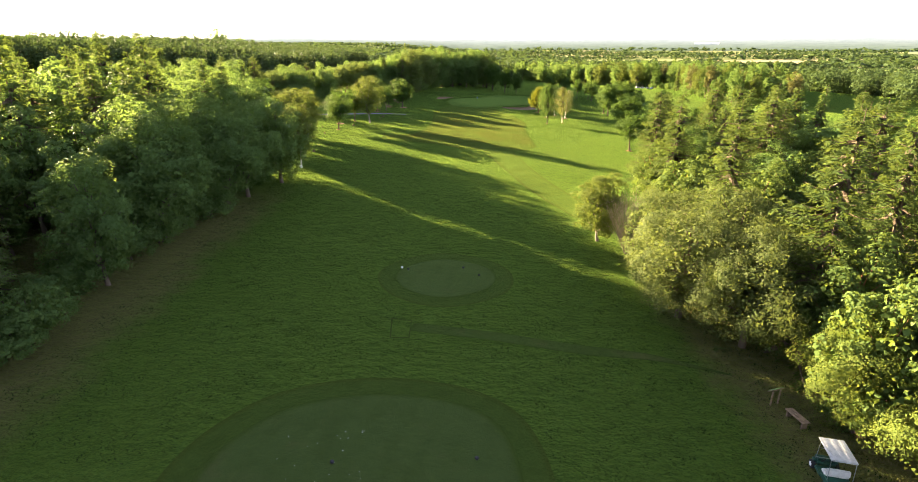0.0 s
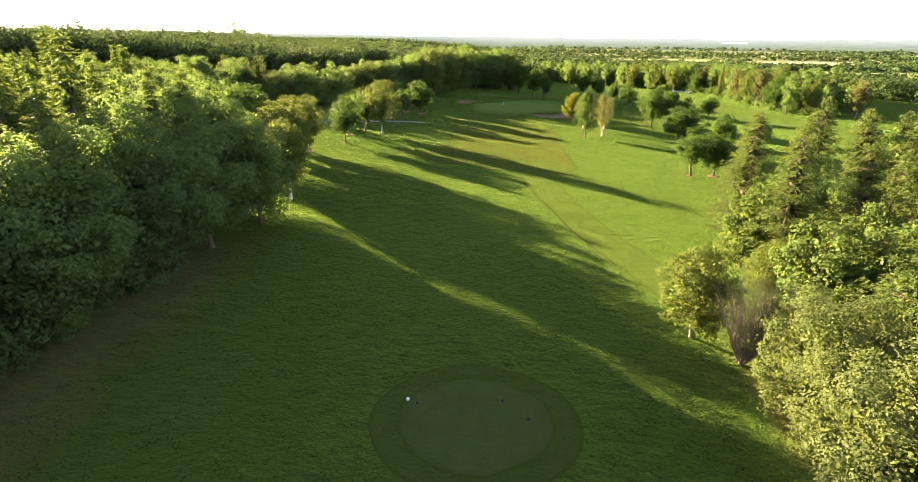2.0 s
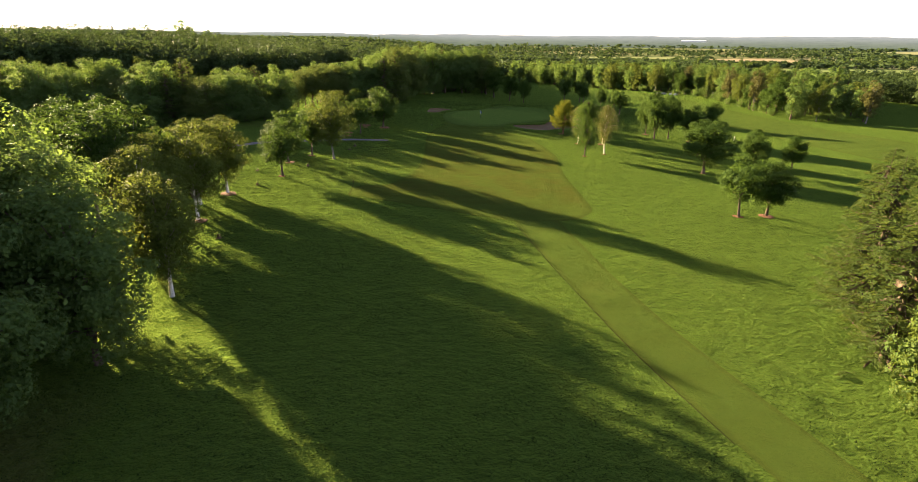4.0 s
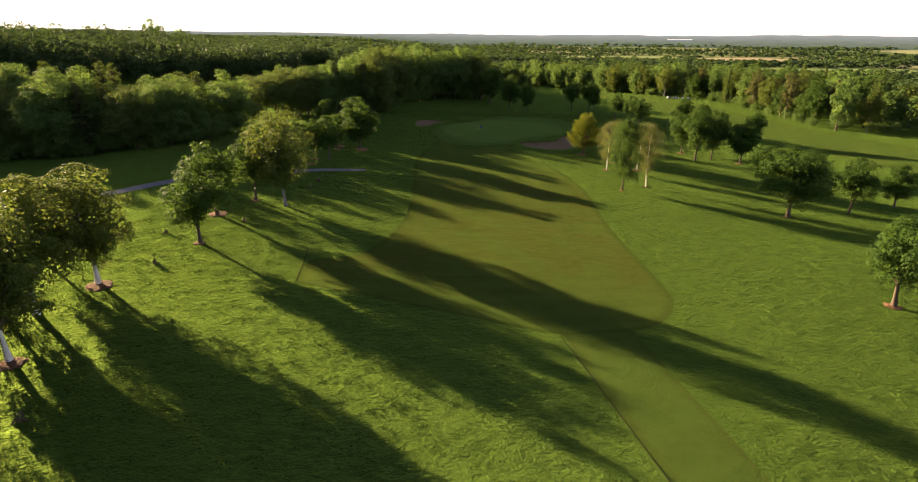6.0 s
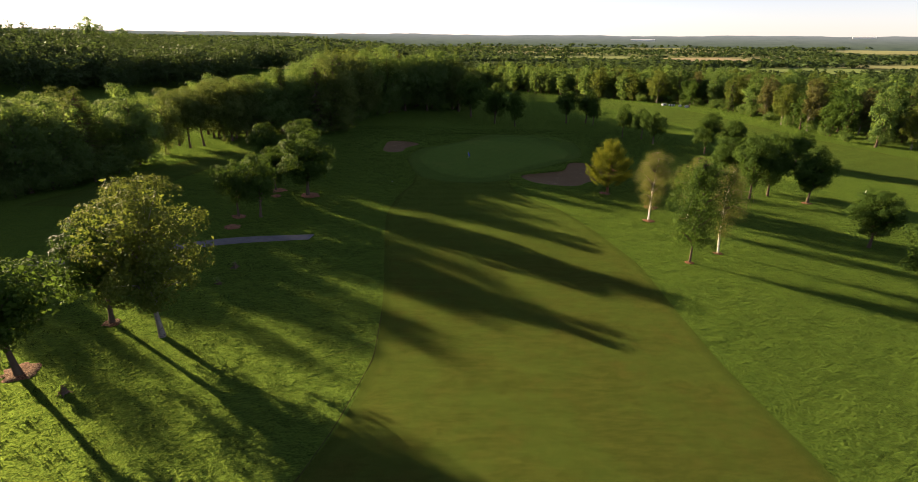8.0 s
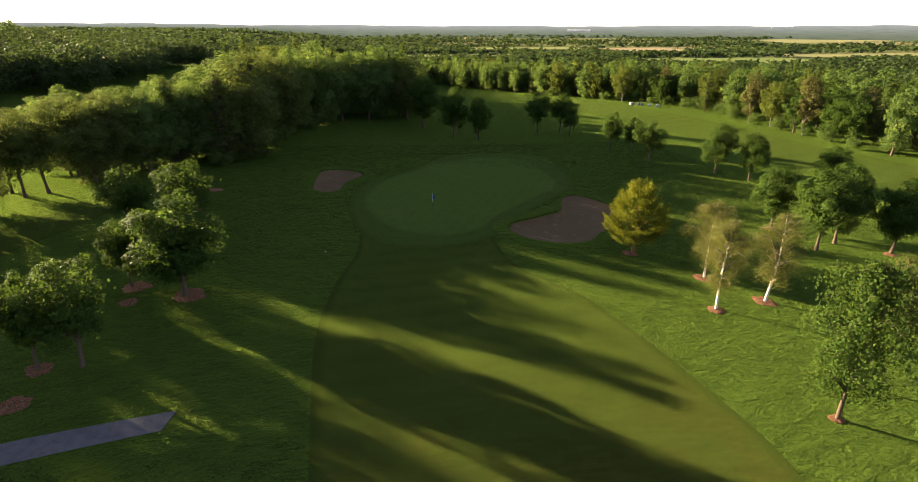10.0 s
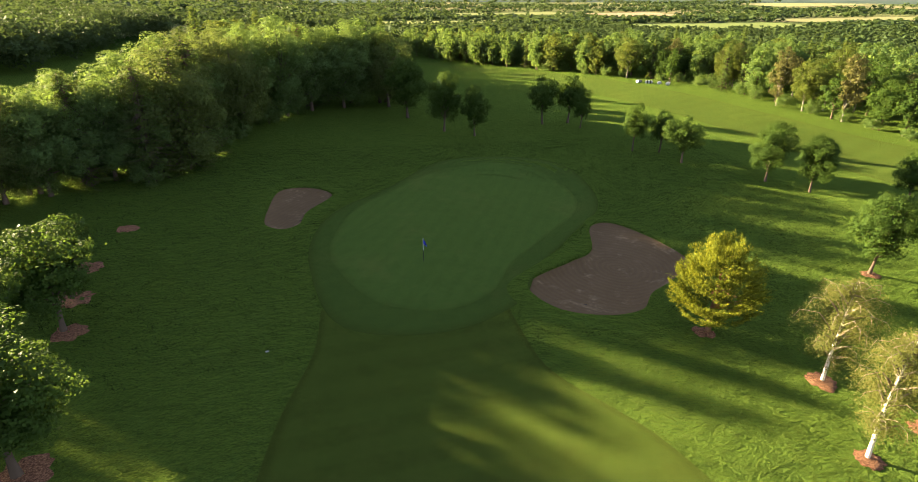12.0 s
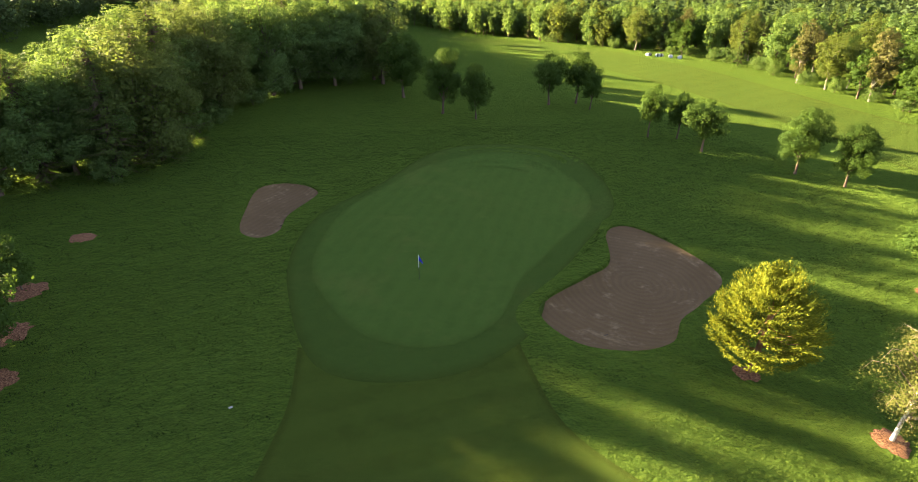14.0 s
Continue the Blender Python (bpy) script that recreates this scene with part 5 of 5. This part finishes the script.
TIMBER = plain("weathered_timber", (0.22, 0.15, 0.09), 0.85, spread=0.25)
SIGN = plain("sign_panel", (0.16, 0.26, 0.08), 0.5)
PALE_BLUE = plain("pale_wrap", (0.30, 0.35, 0.44), 0.4)


def mulch_ring(x, y, r, label="ring of reddish bark mulch round a tree"):
    g = random.Random(int(x * 31 + y * 17))
    n, r = 28, r * 0.78
    wob = [r * g.uniform(0.8, 1.18) for _ in range(n)]
    rows = []
    for f, dz in ((1.0, 0.0), (0.85, 0.05), (0.55, 0.07), (0.05, 0.08)):
        for i in range(n):
            a = 6.2832 * i / n
            px, py = x + f * wob[i] * math.cos(a), y + f * wob[i] * math.sin(a)
            rows.append((px, py, float(lie(px, py)) + dz + g.uniform(-0.015, 0.015)))
    ob = new("mulch_ring", raw_mesh("mulch_ring", rows, grid_faces(n, 4, wrap=True), MULCH, True))
    return tagged(ob, label, "mulch", "mulch rings")


for x, y, r in ((-28.7, 130.5, 1.3), (-27.3, 121.6, 0.7), (-26.4, 136.6, 0.8), (-17.4, 170.5, 1.6), (-21.9, 172.6, 1.4), (-19.9, 183.4, 1.5), (-21.2, 188.3, 1.7), (-22.2, 193.6, 1.6), (-21.3, 202.2, 1.3),
                (26.2, 162.3, 1.0), (31.9, 163.2, 1.3), (29.5, 168.5, 1.3), (40.2, 112.4, 1.3), (35.8, 111.5, 0.9), (55.0, 170.6, 0.9), (48.0, 180.5, 1.1), (43.0, 137.3, 0.7), (-31.4, 112.2, 1.3), (-24.0, 160.9, 1.0), (-23.7, 157.4, 1.1), (-21.6, 169.8, 0.9), (-30.4, 101.0, 1.0), (25.2, 175.1, 1.0), (24.2, 148.4, 0.6), (28.8, 150.8, 0.6)):
    mulch_ring(x, y, r)


def stump(x, y, s, turn):
    ob = empty("tree_stump", x, y, turn, 0, "dark jagged tree stump standing in the grass", "stump", "tree stumps")
    g = random.Random(int(x * 13 + y * 7))
    bm = rod((0, 0, -0.1), (0.05 * s, 0, 0.55 * s), 0.24 * s, 9, 0.17 * s)
    for v in bm.verts:
        v.co += Vector((g.uniform(-0.05, 0.05), g.uniform(-0.05, 0.05), g.uniform(-0.08, 0.14) if v.co.z > 0.2 else 0)) * s
    part("stub", bm, BARK, ob)
    for k in range(4):
        a = g.uniform(0, 6.28)
        part("root", rod((0.1 * math.cos(a), 0.1 * math.sin(a), 0.2 * s), (0.6 * s * math.cos(a), 0.6 * s * math.sin(a), -0.02), 0.08 * s, 6, 0.02), BARK, ob)
    (wv, wf), (lv, lf) = broadleaf(np.random.default_rng(int(abs(x) * 13 + 400)), 0.8 * s, 0.45 * s, 0.1, 60, 0.12, 5, trunk_r=0.02)
    sh = new("shoots", raw_mesh("shoots", lv, lf, LEAF_DARK))
    sh.parent = ob
    tagged(sh, kind="stuff")


for x, y, s, a in ((-31.6, 124.2, 0.65, 20), (-29.3, 116.8, 0.7, 80), (-25.1, 128.3, 0.75, 140), (-20.5, 146.4, 0.85, 200), (-21.0, 143.0, 0.7, 300), (-26.3, 95.8, 0.8, 40)):
    stump(x, y, s, a)


def golf_cart(x, y, turn):
    ob = empty("golf_cart", x, y, turn, 0, "green golf cart with a white canopy parked by the trees", "golf cart")
    body = merged(box(1.15, 1.0, 0.32, (0, -0.62, 0.52), 0.08), box(1.1, 0.75, 0.12, (0, 0.2, 0.32), 0.04), box(1.12, 0.5, 0.5, (0, 0.82, 0.5), 0.16, (18, 0, 0)))
    part("body", body, CART_GREEN, ob)
    roof = part("canopy", box(1.16, 1.7, 0.07, (0, 0.0, 1.86), 0.03), CANOPY, ob, "white ribbed plastic canopy")
    for k in (-0.36, 0.0, 0.36):
        part("rib", box(0.16, 1.6, 0.03, (k, 0, 1.905), 0.012), CANOPY, roof)
    for sx in (-1, 1):
        part("post", rod((0.5 * sx, 0.72, 0.7), (0.54 * sx, 0.55, 1.84), 0.02), STEEL, ob)
        part("post", rod((0.54 * sx, -0.85, 0.7), (0.54 * sx, -0.75, 1.84), 0.02), STEEL, ob)
        for sy in (-0.75, 0.8):
            w = part("tyre", rod((0.46 * sx, sy, 0.22), (0.62 * sx, sy, 0.22), 0.22, 20), BLACK, ob)
            part("hub", rod((0.615 * sx, sy, 0.22), (0.63 * sx, sy, 0.22), 0.12, 14), WHITE, w)
    part("seat", box(1.06, 0.5, 0.14, (0, -0.3, 0.72), 0.05), CREAM, ob, "pale vinyl seat")
    part("backrest", box(1.06, 0.12, 0.38, (0, -0.55, 0.98), 0.05, (-10, 0, 0)), CREAM, ob, "pale vinyl backrest")
    part("windscreen_frame", merged(rod((-0.5, 0.72, 0.75), (0.5, 0.72, 0.75), 0.018), rod((-0.52, 0.62, 1.4), (0.52, 0.62, 1.4), 0.012)), STEEL, ob)
    part("steering_column", rod((-0.25, 0.6, 0.6), (-0.25, 0.32, 0.98), 0.02), BLACK, ob)
    bm = bmesh.new()
    bmesh.ops.create_circle(bm, segments=20, radius=0.17)
    ring = bmesh.ops.extrude_edge_only(bm, edges=bm.edges[:])
    bmesh.ops.translate(bm, vec=(0, 0, 0.03), verts=[v for v in ring["geom"] if isinstance(v, bmesh.types.BMVert)])
    bm.transform(pose(-0.25, 0.3, 0.99, 40, 0, 0))
    part("steering_wheel", bm, BLACK, ob)
    part("bag_rack", merged(box(0.9, 0.3, 0.06, (0, -1.1, 0.6), 0.02), rod((-0.45, -1.24, 0.6), (-0.45, -1.24, 0.95), 0.015), rod((0.45, -1.24, 0.6), (0.45, -1.24, 0.95), 0.015), rod((-0.45, -1.24, 0.95), (0.45, -1.24, 0.95), 0.015)), BLACK, ob)


golf_cart(18.5, 20.75, -14)


def tee_sign(x, y, turn):
    ob = empty("tee_sign", x, y, turn, 0, "slanted green tee board on wooden legs", "sign")
    for sx in (-0.3, 0.3):
        part("leg", box(0.08, 0.08, 1.0, (sx, 0.08, 0.48), 0.01), TIMBER, ob)
    board = part("board", box(0.8, 0.55, 0.05, (0, 0, 1.0), 0.012, (38, 0, 0)), TIMBER, ob)
    part("panel", box(0.72, 0.47, 0.012, (0, -0.02, 1.032), 0.0, (38, 0, 0)), SIGN, board, "faded green printed panel")
    part("bar", box(0.45, 0.05, 0.006, (0, 0.09, 1.126), 0.0, (38, 0, 0)), plain("yellow_print", (0.4, 0.33, 0.07), 0.6), board)


tee_sign(19.1, 26.9, 200)
bench = empty("bench", 19.5, 25.2, 100, 0, "low timber bench in the shade of the trees", "bench")
for sx in (-0.55, 0.55):
    part("leg", box(0.1, 0.36, 0.42, (sx, 0, 0.2), 0.01), TIMBER, bench)
for sy in (-0.12, 0.06, 0.24):
    part("seat_plank", box(1.4, 0.15, 0.045, (0, sy - 0.06, 0.44), 0.008), TIMBER, bench)


def flag(x, y):
    ob = empty("flagstick", x, y, 0, 0.028, "white flagstick with a hanging blue flag in the hole", "flag")
    part("pole", rod((0, 0, 1.05), (0, 0, 2.16), 0.022, 10), WHITE, ob)
    part("lower_pole", rod((0, 0, -0.1), (0, 0, 1.05), 0.022, 10), BLACK, ob, "dark lower half of the pole")
    bm = bmesh.new()
    cols = 9
    grid = [[bm.verts.new((0.02 + 0.042 * i * (0.55 + 0.45 * j / 5), 0.05 * math.sin(i * 1.4 + j * 0.5), 2.12 - 0.09 * j - 0.045 * i)) for i in range(cols)] for j in range(6)]
    for j in range(5):
        for i in range(cols - 1):
            bm.faces.new((grid[j][i], grid[j][i + 1], grid[j + 1][i + 1], grid[j + 1][i]))
    bmesh.ops.solidify(bm, geom=bm.faces[:], thickness=0.008)
    part("cloth", bm, BLUE, ob, "limp blue cloth")
    part("cup", rod((0, 0, -0.02), (0, 0, 0.006), 0.054, 20), BLACK, ob)


flag(6.2, 189.3)


def rake(x, y, turn, dz):
    ob = empty("bunker_rake", x, y, turn, dz, "bunker rake lying on the sand", "rake", "bunker rakes")
    part("handle", rod((0, 0, 0.05), (0, 1.5, 0.03), 0.018, 8), TIMBER, ob)
    head = part("head", box(0.6, 0.05, 0.05, (0, 0, 0.05), 0.01), BLACK, ob)
    for k in range(9):
        part("tooth", rod((-0.26 + 0.065 * k, 0, 0.05), (-0.26 + 0.065 * k, 0, -0.03), 0.008, 5), BLACK, head)


rake(18.1, 181.0, 192, -0.5)
rake(-4.6, 202.3, 150, -0.5)


def tee_marker(x, y, mat, words):
    ob = empty("tee_marker", x, y, 0, 0.14, words + " tee marker on the grass", "tee marker", "tee markers")
    bm = bmesh.new()
    bmesh.ops.create_uvsphere(bm, u_segments=14, v_segments=8, radius=0.11)
    bmesh.ops.scale(bm, vec=(1, 1, 0.8), verts=bm.verts)
    bmesh.ops.translate(bm, vec=(0, 0, 0.09), verts=bm.verts)
    part("knob", bm, mat, ob)
    part("spike", rod((0, 0, -0.15), (0, 0, 0.04), 0.015, 6, 0.012), STEEL, ob)


for x, y, m, w in ((-5.2, 44.7, WHITE, "white"), (-4.6, 44.4, BLACK, "dark"), (0.4, 45.1, BLACK, "dark"), (1.8, 43.6, BLACK, "dark"), (-6.2, 20.6, BLACK, "dark"), (0.9, 21.3, BLACK, "dark")):
    tee_marker(x, y, m, w)


def tee_post(x, y):
    ob = empty("yardage_post", x, y, 0, 0, "short white yardage post", "post")
    part("shaft", box(0.09, 0.09, 1.0, (0, 0, 0.45), 0.012), WHITE, ob)
    part("cap", box(0.1, 0.1, 0.05, (0, 0, 0.97), 0.012), WHITE, ob)


tee_post(67.7, 174.0)
plate = empty("distance_plate", -6.6, 178.5, 20, 0.02, "flat dull metal distance plate set in the grass", "plate")
part("plate", box(0.22, 0.16, 0.04, (0, 0, 0.0), 0.012), STEEL, plate)

g = random.Random(3)
chips = []
for _ in range(34):
    x, y = g.uniform(-9, -4.5), g.uniform(17, 23)
    bm = rod((x, y, float(lie(x, y)) + 0.2), (x + g.uniform(-0.06, 0.06), y + g.uniform(-0.06, 0.06), float(lie(x, y)) + 0.215), 0.012, 5)
    chips.append(bm)
me = bpy.data.meshes.new("broken_tee_pegs")
bm = merged(*chips)
bm.to_mesh(me)
bm.free()
me.materials.append(WHITE)
tagged(new("broken_tee_pegs", me), "scattered white broken tee pegs on the tee", "tee pegs", kind="stuff")

# the turf square cut beside the tee
for a, b in (((-5.1, 35.6), (-3.5, 35.4)), ((-3.5, 35.4), (-3.5, 32.9)), ((-3.5, 32.9), (-4.9, 32.8)), ((-4.9, 32.8), (-5.1, 35.6))):
    d = Vector((b[1] - a[1], a[0] - b[0])).normalized() * 0.1
    strip([a, b], [(a[0] + d.x, a[1] + d.y), (b[0] + d.x, b[1] + d.y)], 2, 0.022, WORN, "turf_seam", "pale seam of a newly laid turf square", "turf edge", 10)


def bale(x, y, turn, s):
    ob = empty("wrapped_bale", x, y, turn, 0, "pale blue wrapped bale at the edge of the wood", "bale", "bales by the wood")
    part("wrap", merged(box(1.9 * s, 1.2, 0.8, (0, 0, 0.4), 0.2)), PALE_BLUE, ob)
    part("cord", merged(box(0.05, 1.22, 0.82, (-0.4 * s, 0, 0.4), 0.2), box(0.05, 1.22, 0.82, (0.4 * s, 0, 0.4), 0.2)), BLACK, ob)


for x, y, a, s in ((97.6, 302.0, 20, 1.0), (99.4, 299.2, -30, 1.2), (101.2, 296.3, 60, 1.0), (102.4, 293.6, 50, 1.4)):
    bale(x, y, a, s)


def shed(x, y, turn, w, d, hgt):
    ob = empty("industrial_shed", x, y, turn, 0, "long white industrial shed far off in the plain", "building")
    part("wall", box(w, d, hgt, (0, 0, hgt / 2)), WHITE, ob)
    bm = box(w + 2, d + 2, 1.2, (0, 0, hgt + 0.6))
    for v in bm.verts:
        if v.co.z > hgt + 1 :
            v.co.y *= 0.12
            v.co.z += 3
    part("roof", bm, WHITE, ob)


shed(1310, 3000, -24, 120, 40, 7)
shed(2600, 3000, -40, 110, 40, 8)

rough_grass("rough_grass", -36, 62, 74, 176, 66, 0.045, 1)
rough_grass("tussock_grass", -36, -5, 78, 152, 12, 0.085, 4)
rough_grass("tee_rough", -26, 22, 20, 74, 25, 0.08, 2)
rough_grass("green_rough", -30, 62, 176, 232, 22, 0.085, 3)
